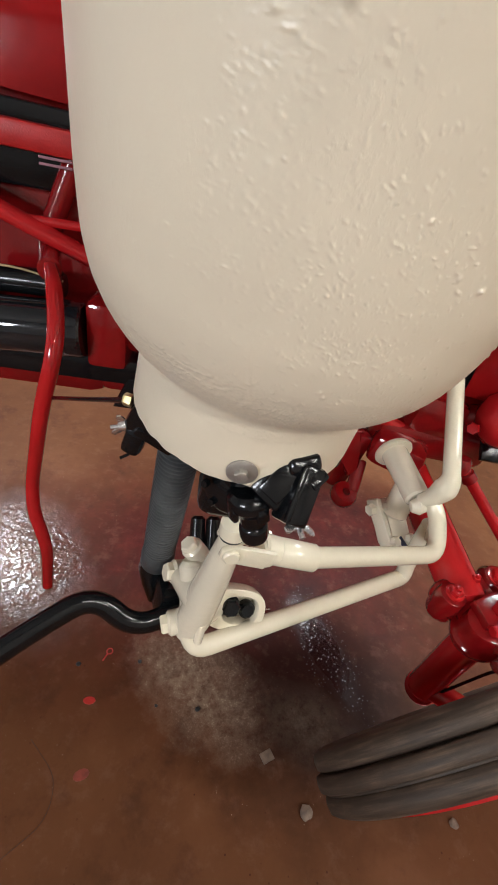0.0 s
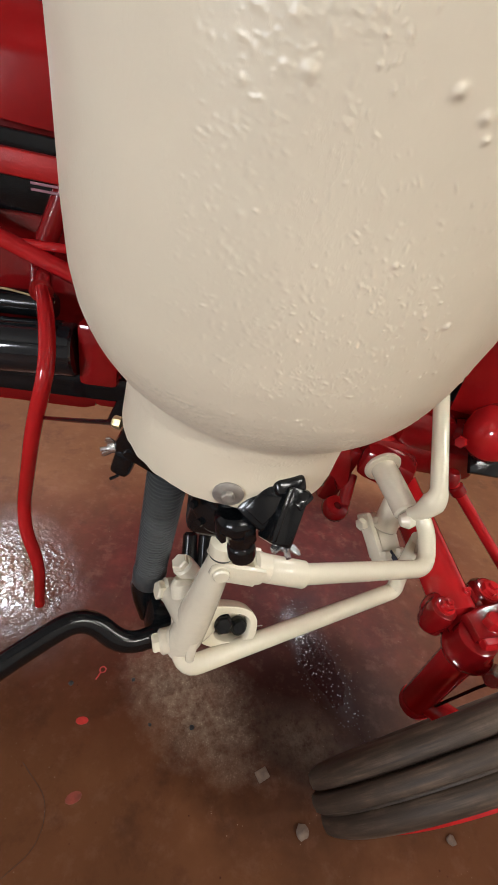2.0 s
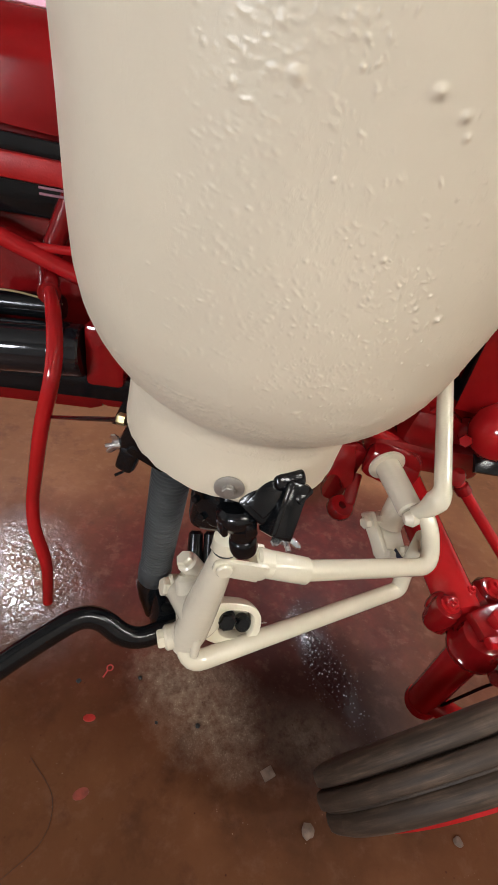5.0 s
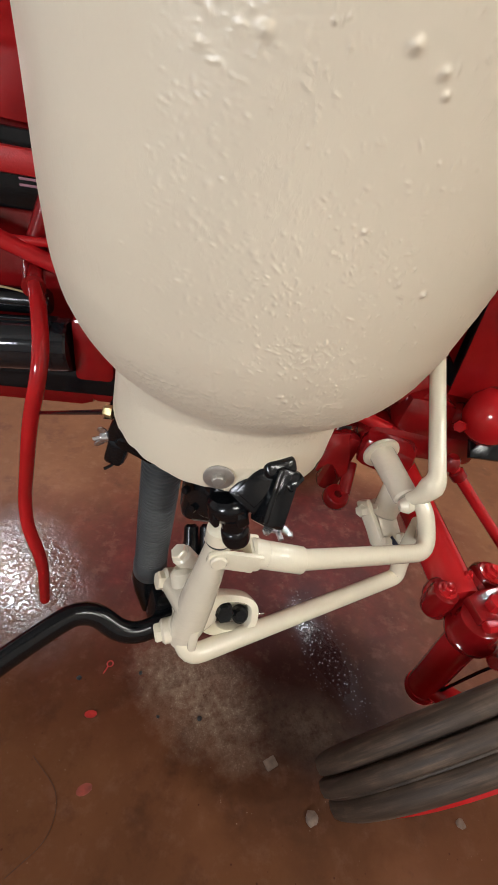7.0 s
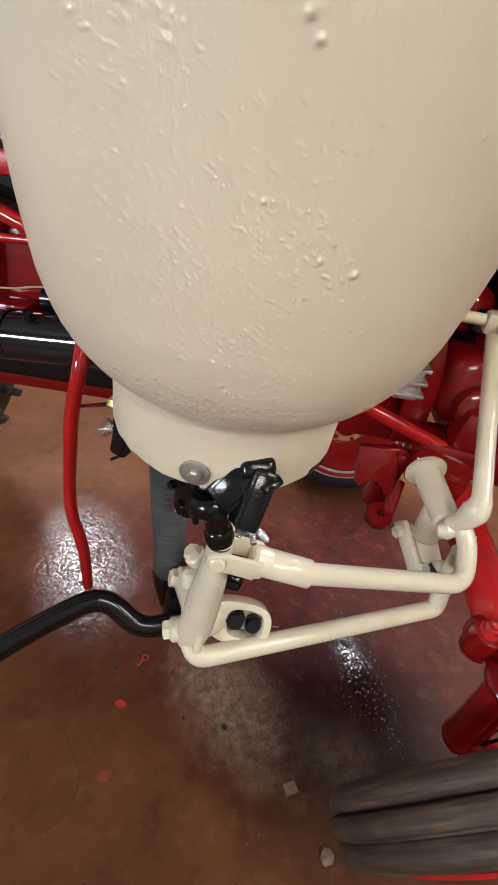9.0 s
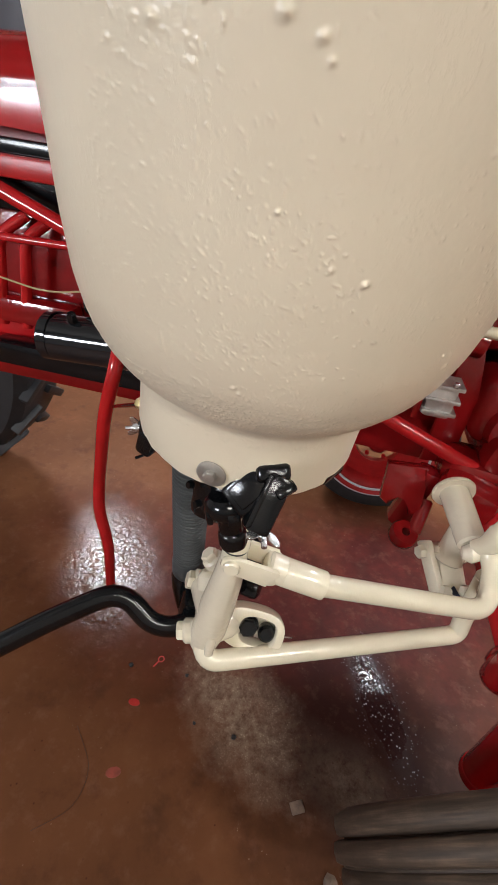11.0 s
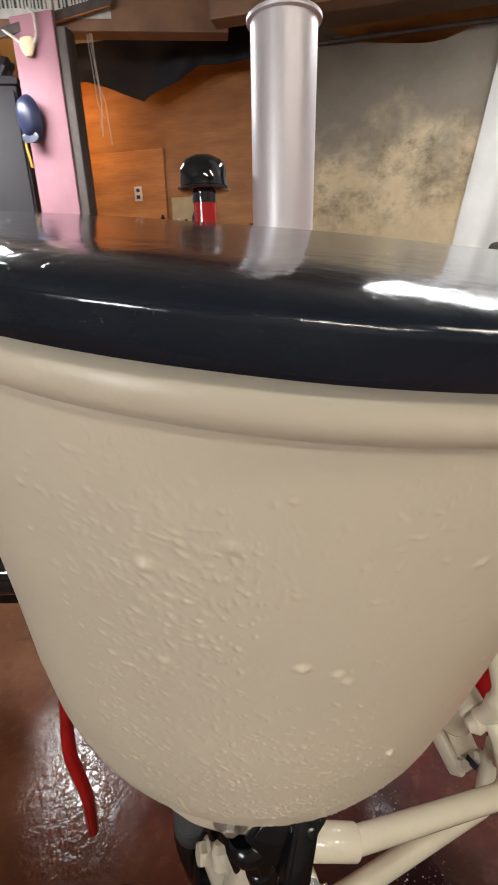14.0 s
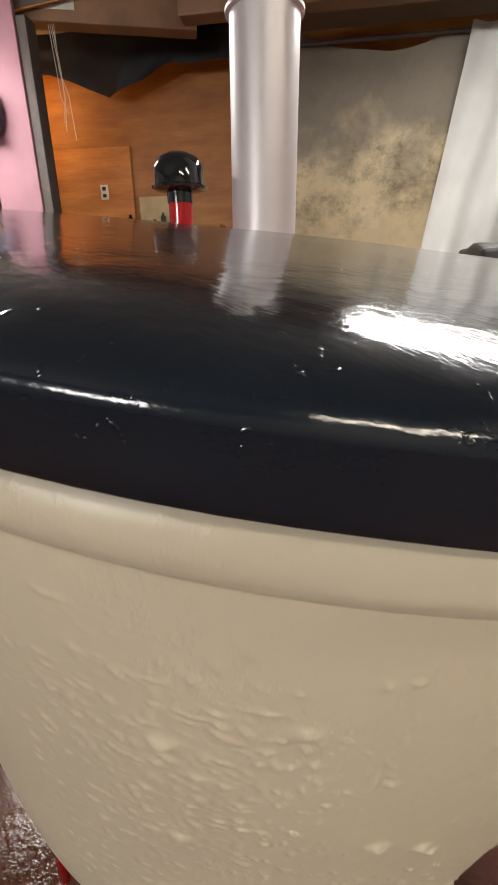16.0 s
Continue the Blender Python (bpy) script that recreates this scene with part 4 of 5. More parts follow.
# ---------- cream linkage ----------
lk = thing("hopper_linkage", pose(0.0, -0.2, 0.56), "cream painted steel linkage carrying the hopper", "linkage")
R1 = 0.0135
wpart("upper_arm", pipe(rounded([(0.086, -0.2195, 0.747), (0.303, -0.074, 0.674), (0.296, -0.018, 0.712), (0.272, 0.002, 0.735)], [0.055, 0.03]), R1 + 0.001, 18), CREAM_GLOSS, lk, "bent cream pipe")
wpart("sleeve", lathe([(0, 0), (0.0165, 0), (0.0185, 0.003), (0.0185, 0.060), (0.0175, 0.062), (0.0135, 0.062), (0, 0.062)], 24, None, aim(V(0.031, -0.239, 0.762), V(0.1076, 0.0367, -0.028))), CREAM_GLOSS, lk)
fork_m = axes(V(-0.009, -0.253, 0.773), V(0.1076, 0.0367, -0.028), V(0, 0, 1))
bm = bmesh.new()
for s in (-1, 1):
    slab([(-0.027, -0.006), (-0.021, -0.013), (-0.010, -0.0155), (0.036, -0.016), (0.040, 0.014), (-0.010, 0.013), (-0.021, 0.010), (-0.027, 0.004)], 0.008, fork_m @ pose(0, 0, s * 0.0165), 0.003, bm)
block((0.022, 0.030, 0.040), fork_m @ pose(0.036, -0.001, 0), 0.008, bm)
rod(fork_m @ V(0.030, 0, 0), fork_m @ V(0.055, 0, 0), 0.0195, 0.0185, 20, bm)
wpart("fork", bm, CREAM_GLOSS, lk, "cream forked end")
wpart("pivot_pin", rod(fork_m @ V(-0.013, -0.001, -0.024), fork_m @ V(-0.013, -0.001, 0.026), 0.0105, None, 20), CREAM_GLOSS, lk, "rounded pivot pin")
# cast body between the two arms
body_pts = [(-0.020, -0.257, 0.806), (-0.020, -0.257, 0.798), (-0.021, -0.257, 0.775), (-0.029, -0.253, 0.72), (-0.039, -0.252, 0.66), (-0.048, -0.254, 0.60), (-0.054, -0.257, 0.565)]
wpart("cast_body", pipe(body_pts, [0.0105, 0.0140, 0.0165, 0.0205, 0.0245, 0.0255, 0.021], 22), CREAM_CAST, lk, "cream painted cast body")
bm = rod((-0.040, -0.250, 0.640), (-0.088, -0.214, 0.634), 0.028, 0.019, 20, None, 0.006)
rod((-0.044, -0.250, 0.600), (-0.074, -0.216, 0.672), 0.026, 0.017, 20, bm, 0.006)
rod((-0.046, -0.252, 0.590), (-0.076, -0.254, 0.580), 0.026, 0.018, 20, bm, 0.006)
block((0.030, 0.034, 0.085), axes(V(-0.062, -0.236, 0.612), V(0.9, 0.3, 0.15), V(-0.3, 0.9, 0.0)), 0.012, bm, 3)
rod((-0.036, -0.268, 0.612), (-0.034, -0.276, 0.575), 0.009, 0.006, 12, bm)
for v in bm.verts:
    v.co += noise.noise_vector(v.co * 60) * 0.0012
wpart("clamp_cheek", bm, CREAM_CAST, lk, "lumpy cream painted cheek")
wpart("barrel_seam", lathe([(0.0148, -0.0012), (0.0160, -0.0012), (0.0160, 0.0012), (0.0148, 0.0012), (0.0148, -0.0012)], 24, None, aim(V(-0.0205, -0.257, 0.790), V(0, 0, 1))), INK, lk, "dark seam")
wpart("barrel_cap", lathe([(0, 0.012), (0.009, 0.012), (0.0165, 0.009), (0.0172, 0.004), (0.0172, -0.008), (0, -0.008)], 24, None, aim(V(-0.0203, -0.257, 0.801), V(0, 0, 1))), CREAM_GLOSS, lk, "rounded cream cap")
for p, d, r in (((-0.090, -0.212, 0.632), (-0.8, -0.5, 0.25), 0.0145), ((-0.075, -0.258, 0.578), (-0.85, -0.45, -0.1), 0.0150), ((-0.072, -0.205, 0.68), (-0.5, -0.2, 0.8), 0.013)):
    b0 = wpart("bolt", rod(V(*p) - V(*d) * 0.02, V(*p) + V(*d) * 0.012, r * 1.25, None, 16), CREAM_CAST, lk, "painted boss")
    wpart("nut", hexa(V(*p) + V(*d) * 0.010, d, r, 0.012), CREAM_GLOSS, b0)
# slotted ear with black bolts
ear_m = axes(V(0.001, -0.203, 0.574), V(0.93, 0.33, -0.15), V(-0.15, 0.55, 0.83))


def eye_plate(w, h, w2, h2, shift, depth, m, n=40):
    """A rounded plate with a slot through it."""
    bm = bmesh.new()
    o, i = oval(w, h, n, 0.75), oval(w2, h2, n, 0.7)
    prof = []
    for pts, ds in ((o, ((0.80, 1.0), (0.95, 0.92), (1.0, 0.6), (1.0, -0.6), (0.95, -0.92), (0.80, -1.0))),):
        for k, zf in ds:
            prof.append([bm.verts.new(m @ V(x * (1 - (1 - k) * 0.35), y * (1 - (1 - k) * 0.6), zf * depth / 2)) for x, y in pts])
    for k, zf in ((1.0, -1.0), (0.94, -0.85), (0.94, 0.85), (1.0, 1.0)):
        prof.append([bm.verts.new(m @ V(x * k + shift, y * k, zf * depth / 2)) for x, y in i])
    prof.append(prof[0])
    for a, b in zip(prof, prof[1:]):
        for k in range(n):
            bm.faces.new((a[k], a[(k + 1) % n], b[(k + 1) % n], b[k]))
    return bm


ear = wpart("slotted_ear", eye_plate(0.100, 0.066, 0.060, 0.044, 0.008, 0.034, ear_m), CREAM_GLOSS, lk, "cream slotted ear")
wpart("back_plate", slab(oval(0.080, 0.040), 0.008, ear_m @ pose(0.012, 0, -0.018), 0.002), CREAM_CAST, ear)
bm = rod(ear_m @ V(-0.008, 0.004, -0.014), ear_m @ V(-0.008, 0.004, 0.012), 0.0165, None, 20, None, 0.003)
hexa(ear_m @ V(-0.008, 0.004, 0.012), ear_m.col[2].xyz, 0.0145, 0.012, bm)
wpart("bolt_head", bm, BLACK_CAST, ear, "black bolt head")
wpart("bolt_head", rod(ear_m @ V(0.024, -0.004, -0.014), ear_m @ V(0.024, -0.004, 0.007), 0.0135, None, 20, None, 0.004), BLACK_CAST, ear, "black bolt head")
wpart("tie_pin", rod(ear_m @ V(0.042, -0.004, 0.0), ear_m @ V(0.066, -0.002, -0.004), 0.0013, None, 8), ZINC, ear, "bright wire pin")
wpart("ear_neck", rod(ear_m @ V(-0.030, 0.0, -0.002), V(-0.047, -0.250, 0.588), 0.021, 0.020, 18), CREAM_CAST, ear)
# lower arm
low = rounded([(-0.062, -0.246, 0.592), (-0.040, -0.280, 0.556), (0.308, -0.002, 0.526), (0.305, 0.004, 0.560), (0.298, -0.012, 0.680)], [0.035, 0.022, 0.03])
wpart("lower_arm", pipe(low, 0.0155, 18), CREAM_GLOSS, lk, "bent cream pipe")
# upright
up = rounded([(0.266, -0.006, 0.722), (0.280, -0.012, 0.742), (0.292, -0.014, 0.775), (0.246, 0.155, 0.978)], [0.02, 0.03])
n = len(up)
wpart("upright", pipe(up, [0.0090 + 0.0055 * min(1, k / 9) - 0.0055 * max(0, (k - 9) / (n - 10)) for k in range(n)], 16, None, (1.28, 1.42)), CREAM_GLOSS, lk, "flattened cream upright")
wpart("gusset", rod((0.300, -0.040, 0.668), (0.306, 0.012, 0.700), 0.012, 0.010, 14), CREAM_CAST, lk, "rough cream weld gusset")
wpart("weld", lathe([(0.0, -0.016), (0.010, -0.013), (0.016, 0), (0.011, 0.013), (0, 0.016)], 16, None, aim(V(0.264, -0.010, 0.712), (1, 0.2, 0.3))), CREAM_CAST, lk, "rough weld bead")
wpart("top_clamp", block((0.042, 0.034, 0.034), pose(0.246, 0.160, 0.992, 0, 0, 5), 0.008), CREAM_CAST, lk, "cream clamp")
wpart("clamp_screw", rod((0.254, 0.148, 0.992), (0.262, 0.128, 0.991), 0.0135, 0.0115, 16), CREAM_GLOSS, lk)
wpart("cross_rod", pipe([(0.245, 0.158, 0.994), (-0.02, 0.135, 1.00)], 0.0095, 16), CREAM_GLOSS, lk, "cream cross rod")
wpart("rod_collar", rod((0.105, 0.147, 0.997), (0.02, 0.14, 0.999), 0.0155, None, 18), CREAM_GLOSS, lk)
wpart("set_screw", rod((0.095, 0.144, 0.985), (0.096, 0.143, 0.958), 0.0068, None, 6), CREAM_GLOSS, lk)
# flanged tube and clamp behind the weld
fa, fb = V(0.222, 0.107, 0.732), V(0.266, 0.008, 0.712)
ft = wpart("flanged_tube", rod(fa, fb, 0.0245, 0.0225, 26), CREAM_CAST, lk, "cream tube")
wpart("flange", lathe([(0.018, -0.002), (0.020, -0.004), (0.035, -0.004), (0.0365, 0.0), (0.035, 0.004), (0.022, 0.005), (0, 0.005)], 28, None, aim(fa, fb - fa)), CREAM, ft, "round cream flange")
bk_m = axes(V(0.252, 0.032, 0.624), V(0.45, -0.55, -0.70), V(0.75, 0.65, 0.0))
bm = block((0.095, 0.050, 0.040), bk_m, 0.010)
block((0.060, 0.062, 0.022), bk_m @ pose(0.010, 0.004, -0.012), 0.008, bm)
bk = wpart("bracket", bm, CREAM_CAST, lk, "cream cast bracket")
bm = block((0.100, 0.012, 0.030), bk_m @ pose(-0.004, -0.032, 0.006, 0, 0, 6), 0.004)
wpart("clamp_strap", bm, CREAM_CAST, bk)
wpart("neck", rod((0.250, 0.045, 0.715), (0.246, 0.025, 0.650), 0.020, 0.024, 20), CREAM_CAST, bk)
for x, y in ((-0.034, -0.022), (0.030, -0.024), (-0.020, 0.016), (0.034, 0.014)):
    c0 = bk_m @ V(x, y, 0.018)
    wpart("bolt", hexa(c0, bk_m.col[2].xyz, 0.0105, 0.012), CREAM_CAST, bk)
wpart("bolt", hexa(bk_m @ V(-0.035, -0.036, 0.004), bk_m.to_3x3() @ V(0, -1, 0), 0.012, 0.016), CREAM_CAST, bk)
wpart("paint_mark", block((0.022, 0.010, 0.002), bk_m @ pose(0.036, -0.004, 0.0205, 0, 0, 25), 0.0005), BLUE, bk, "dark blue paint mark")

# ---------- black pipe and red hanging bar ----------
bp_ = thing("black_drag_bar", pose(-0.3, -0.35, 0.4), "bent glossy black steel bar fixed to the linkage", "bar")
bar = rounded([(-0.075, -0.225, 0.56), (-0.135, -0.268, 0.545), (-0.200, -0.262, 0.595), (-0.270, -0.330, 0.560), (-0.52, -0.60, 0.40)], [0.04, 0.05, 0.05])
wpart("bar", pipe(bar, 0.0155, 16, None, (1.0, 1.2)), BLACK_CAST, bp_)
wpart("mount_lug", block((0.05, 0.05, 0.06), pose(-0.10, -0.205, 0.558, 0, 10, 30), 0.010), BLACK_CAST, bp_)
bm = rod((-0.10, -0.205, 0.552), (-0.080, -0.045, 0.452), 0.013, None, 16)
block((0.066, 0.036, 0.040), axes(V(-0.078, -0.044, 0.448), (1, 0.05, 0), (0, 0.6, 0.75)), 0.010, bm)
for dx, h in ((-0.017, 0.93), (0.016, 1.0)):
    a, b = V(-0.078 + dx, -0.044, 0.448), V(-0.100 + dx, 0.018, 0.528)
    rod(a, a + (b - a) * h, 0.0175, 0.0150, 18, bm, 0.006)
wpart("rear_fork", bm, BLACK_CAST, bp_, "black two-pronged fork")
rb = thing("red_hanging_bar", pose(-0.42, -0.076, 0.277), "bent red painted steel bar hanging beside the hopper", "bar")
rbar = rounded([(-0.420, 0.045, 0.946), (-0.374, -0.020, 0.940), (-0.334, -0.090, 0.888), (-0.359, -0.104, 0.786), (-0.417, -0.076, 0.585), (-0.416, -0.086, 0.520), (-0.398, -0.085, 0.420), (-0.428, -0.062, 0.249)], [0.05, 0.05, 0.05, 0.06, 0.04, 0.05])
wpart("upper_bracket", pipe(rounded([(-0.425, 0.150, 1.090), (-0.468, 0.135, 0.985), (-0.460, 0.110, 0.945), (-0.415, 0.035, 0.945)], [0.05, 0.03]), 0.0185, 16), RED_CAST, rb, "bent red bracket")
wpart("bar", pipe(rbar, 0.0122, 16), RED, rb)
wpart("brace_rod", pipe([(-0.350, -0.092, 0.795), (-0.250, -0.180, 0.870), (-0.148, -0.264, 0.944)], 0.0030, 10), BLACK_CAST, rb, "thin black brace rod")

# ---------- tractor ----------
TM = Matrix.Translation((0.34, 0.285, 0)) @ Matrix.Rotation(radians(13), 4, "Z")
tr = thing("tractor", TM, "glossy red vintage farm tractor parked on the floor", "tractor")
HW = 0.40
TI = TM.inverted()


def tw(p):
    """A place in the room, in the tractor's own coordinates."""
    return TI @ Vector(p)



def hood_mesh():
    bm = bmesh.new()
    rows = []
    for x, zb in ((-1.45, 1.20), (-0.9, 1.168), (-0.72, 1.158), (-0.5, 1.110), (-0.3, 1.096), (0.0, 1.108), (0.016, 1.108)):
        sec = [(0.0, zb), (0.0, 1.24)]
        for k in range(1, 9):
            a = k / 8 * math.pi / 2
            sec.append((0.085 - 0.085 * math.cos(a), 1.24 + 0.075 * math.sin(a)))
        sec += [(0.14, 1.322), (HW / 2, 1.325)]
        full = sec + [(HW - y, z) for y, z in sec[-2::-1]]
        rows.append([bm.verts.new((x, y, z)) for y, z in full])
    for a, b in zip(rows, rows[1:]):
        for k in range(len(a) - 1):
            bm.faces.new((a[k], a[k + 1], b[k + 1], b[k]))
    bmesh.ops.solidify(bm, geom=bm.faces[:], thickness=0.004)
    return bm


part("hood", hood_mesh(), RED, tr, "glossy red hood", 50)


def nose_mesh():
    bm = bmesh.new()
    rows = []
    for x, zb, ins in ((0.020, 0.80, 0.0), (0.10, 0.79, 0.0), (0.20, 0.79, 0.004), (0.27, 0.79, 0.02), (0.31, 0.80, 0.06), (0.325, 0.82, 0.11)):
        sec = [(ins, zb), (ins, 1.24 - ins * 0.3)]
        for k in range(1, 9):
            a = k / 8 * math.pi / 2
            sec.append((ins + 0.085 - 0.085 * math.cos(a), 1.24 - ins * 0.3 + 0.075 * math.sin(a)))
        sec += [(HW / 2, 1.325 - ins * 0.3)]
        full = sec + [(HW - y, z) for y, z in sec[-2::-1]]
        rows.append([bm.verts.new((x, y, z)) for y, z in full])
    for a, b in zip(rows, rows[1:]):
        for k in range(len(a) - 1):
            bm.faces.new((a[k], a[k + 1], b[k + 1], b[k]))
    bm.faces.new(rows[-1])
    bmesh.ops.solidify(bm, geom=bm.faces[:], thickness=0.005)
    return bm


nose = part("grille_shell", nose_mesh(), RED, tr, "red grille shell", 50)
part("emblem_badge", slab(oval(0.085, 0.055), 0.006, axes(V(0.075, -0.004, 1.085), (1, 0, 0), (0, 0, 1)), 0.002), CREAM_PLATE, nose, "oval cream badge")
bm = block((0.035, 0.004, 0.012), pose(0.068, -0.0085, 1.092), 0.001)
block((0.045, 0.004, 0.006), pose(0.074, -0.0085, 1.068), 0.001, bm)
part("badge_bars", bm, INK, nose, "dark bars")
plate = part("name_plate", block((0.50, 0.006, 0.050), pose(-0.27, -0.004, 1.1645, 0, -2.2, 0), 0.002), CREAM_PLATE, tr, "cream name plate with dark bars")
for k in range(5):
    part("plate_ridge", block((0.49, 0.002, 0.0022), pose(-0.27, -0.0078, 1.1645 - 0.016 + k * 0.008, 0, -2.2, 0), 0.0006), CREAM_PLATE, plate)
for k in range(7):
    x = -0.055 - k * 0.067
    z = 1.1620 + (x + 0.27) * 0.0384
    part("plate_bar", block((0.020, 0.003, 0.009), pose(x, -0.0085, z, 0, -2.2, 0), 0.001), INK, plate)
for k in range(9):
    x = -0.12 - k * 0.022
    part("plate_small_bar", block((0.008, 0.003, 0.003), pose(x, -0.0085, 1.1845 + (x + 0.27) * 0.0384), 0.0008), INK, plate)
bm = lathe([(0, 0), (0.022, 0), (0.022, 0.012), (0.034, 0.014), (0.035, 0.024), (0.012, 0.027), (0.0, 0.028)], 28, None, pose(0.05, 0.20, 1.322))
part("radiator_cap", bm, BLACK_CAST, tr, "black radiator cap")
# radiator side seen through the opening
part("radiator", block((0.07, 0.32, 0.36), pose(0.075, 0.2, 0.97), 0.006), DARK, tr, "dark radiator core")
# added dark sheet: stands for the shade behind the engine, not a part
part("void_shade_sheet", block((0.55, 0.004, 0.42), pose(-0.22, 0.37, 0.96), 0), DARK, tr, "dark sheet standing in for shade under the hood")
# engine
part("engine_block", block((0.62, 0.22, 0.28), pose(-0.45, 0.19, 0.78), 0.02), RED_CAST, tr, "red cast engine block")
part("cylinder_head", block((0.58, 0.20, 0.08), pose(-0.43, 0.19, 0.955), 0.012), RED_CAST, tr)
part("valve_cover", block((0.50, 0.13, 0.06), pose(-0.40, 0.20, 1.02), 0.02), RED, tr)
part("water_outlet", pipe(rounded([(-0.10, 0.15, 0.94), (-0.10, 0.13, 1.01), (-0.20, 0.10, 1.0)], 0.04), 0.028, 16), RED_CAST, tr)
part("oil_filler", rod((-0.29, 0.08, 0.985), (-0.215, 0.085, 0.99), 0.026, None, 22), RED_CAST, tr)
part("fan_belt_pulley", rod((-0.06, 0.15, 0.86), (-0.03, 0.15, 0.86), 0.075, None, 28), RED_CAST, tr)
part("distributor_cap", rod((-0.075, 0.085, 0.925), (-0.07, 0.08, 0.965), 0.022, 0.016, 18), BLACK_CAST, tr, "black distributor cap")
part("hand_rail", pipe([(-0.6, 0.07, 1.035), (-0.12, 0.09, 1.028)], 0.004, 8), RED, tr)
part("lifting_loop", pipe(rounded([(-0.075, 0.06, 1.10), (-0.075, 0.06, 1.055), (-0.025, 0.06, 1.055), (-0.025, 0.06, 1.10)], 0.022), 0.005, 10), RED, tr)
for k in range(2):
    part("oil_line", pipe(rounded([(-0.5, 0.02, 0.86 - k * 0.03), (-0.30, 0.0, 0.852 - k * 0.034), (-0.225, 0.0, 0.850 - k * 0.034)], 0.03), 0.0065, 10), RED, tr)
carb = part("carburettor", block((0.055, 0.05, 0.075), pose(-0.195, 0.01, 0.835), 0.010), ALUM, tr, "cast aluminium carburettor")
for z in (0.812, 0.838, 0.865):
    part("rib", block((0.064, 0.058, 0.008), pose(-0.193, 0.008, z), 0.002), ALUM, carb)
for dx in (-0.02, 0.015):
    part("screw", hexa((-0.195 + dx, -0.018, 0.868), (0, 0, 1), 0.006, 0.010), ZINC, carb)
part("carb_flange", block((0.014, 0.06, 0.09), pose(-0.232, 0.015, 0.835), 0.004), RED_CAST, carb)
part("manifold", pipe(rounded([(-0.52, 0.06, 0.96), (-0.30, 0.05, 0.955), (-0.14, 0.07, 0.93)], 0.05), 0.030, 16), RED_CAST, tr)
# front bolster, frame and steering
part("bolster", block((0.30, 0.34, 0.13), pose(0.08, 0.18, 0.735), 0.03), RED_CAST, tr, "red cast front bolster")
part("bolster_ear", block((0.13, 0.10, 0.10), pose(-0.015, 0.02, 0.745, 0, 8, 0), 0.03), RED_CAST, tr)
part("frame_rail", block((1.12, 0.06, 0.085), pose(-0.87, 0.10, 0.745, 0, 0, 0), 0.010), RED, tr, "red frame rail")
part("steering_shaft", rod((-1.25, -0.005, 1.145), (-0.050, -0.005, 0.688), 0.0150, None, 16, None, 0.005), RED, tr, "long red steering shaft")
part("steering_arm", block((0.09, 0.05, 0.035), pose(-0.06, -0.02, 0.672, 0, 15, 0), 0.012), RED_CAST, tr)
bm = bmesh.new()
lathe([(0.0, -0.062), (0.03, -0.056), (0.052, -0.034), (0.060, 0.0), (0.052, 0.034), (0.03, 0.056), (0.0, 0.062)], 28, bm, pose(0.10, -0.055, 0.785))
part("hydraulic_dome", bm, RED, tr, "round red dome")
part("dome_neck", rod((0.06, 0.0, 0.75), (0.09, -0.04, 0.775), 0.03, None, 18), RED_CAST, tr)
part("tie_rod", rod(tw((0.410, 0.222, 0.664)), tw((0.640, 0.170, 0.450)), 0.0125, None, 16), RED, tr)
part("tie_rod_end", rod(tw((0.404, 0.226, 0.655)), tw((0.404, 0.222, 0.690)), 0.021, 0.017, 18, None, 0.006), RED_CAST, tr)
part("tie_rod_collar", rod(tw((0.418, 0.220, 0.656)), tw((0.436, 0.216, 0.640)), 0.0175, None, 16), RED_CAST, tr)
# hanging lugs below the frame
part("frame_lug", slab([(-0.045, 0.05), (0.035, 0.05), (0.030, 0.0), (0.040, -0.055), (0.012, -0.060), (0.004, -0.020), (-0.018, -0.016), (-0.034, -0.045), (-0.050, -0.03)], 0.030, axes(V(-0.20, -0.02, 0.635), (1, 0, 0.1), (0, 0.25, 1)), 0.006), RED_CAST, tr, "forked red lug")
part("pedal_lug", lathe([(0.009, -0.014), (0.026, -0.014), (0.030, -0.009), (0.030, 0.009), (0.026, 0.014), (0.009, 0.014), (0.009, -0.014)], 24, None, pose(-0.185, -0.078, 0.552, 20, 8, 0)), RED_CAST, tr, "round red eye")
part("lug_link", rod((-0.165, -0.070, 0.556), (-0.15, -0.02, 0.61), 0.015, None, 14), RED_CAST, tr)
# front axle and near wheel
part("axle_tube", rod(TM.inverted() @ V(0.252, 0.408, 0.650), TM.inverted() @ V(0.416, -0.050, 0.546), 0.039, None, 28), RED, tr, "red axle tube")
part("axle_head", block((0.12, 0.10, 0.075), pose(-0.085, -0.03, 0.66, 0, 10, -20), 0.02), RED_CAST, tr)
kd = V(0.866, 0.5, 0.0)
kn_m = TI @ axes(V(0.418, -0.018, 0.548), kd, V(-0.5, 0.866, 0.12))
bm = block((0.140, 0.056, 0.054), kn_m, 0.018, None, 3)
lathe([(0, -0.030), (0.022, -0.030), (0.026, -0.024), (0.027, 0.018), (0.024, 0.030), (0.016, 0.034), (0, 0.034)], 26, bm, kn_m @ pose(-0.056, -0.010, 0.0))
lathe([(0, -0.030), (0.026, -0.030), (0.029, -0.02), (0.029, 0.024), (0.024, 0.031), (0, 0.031)], 26, bm, kn_m @ pose(0.0, 0.004, 0.0))
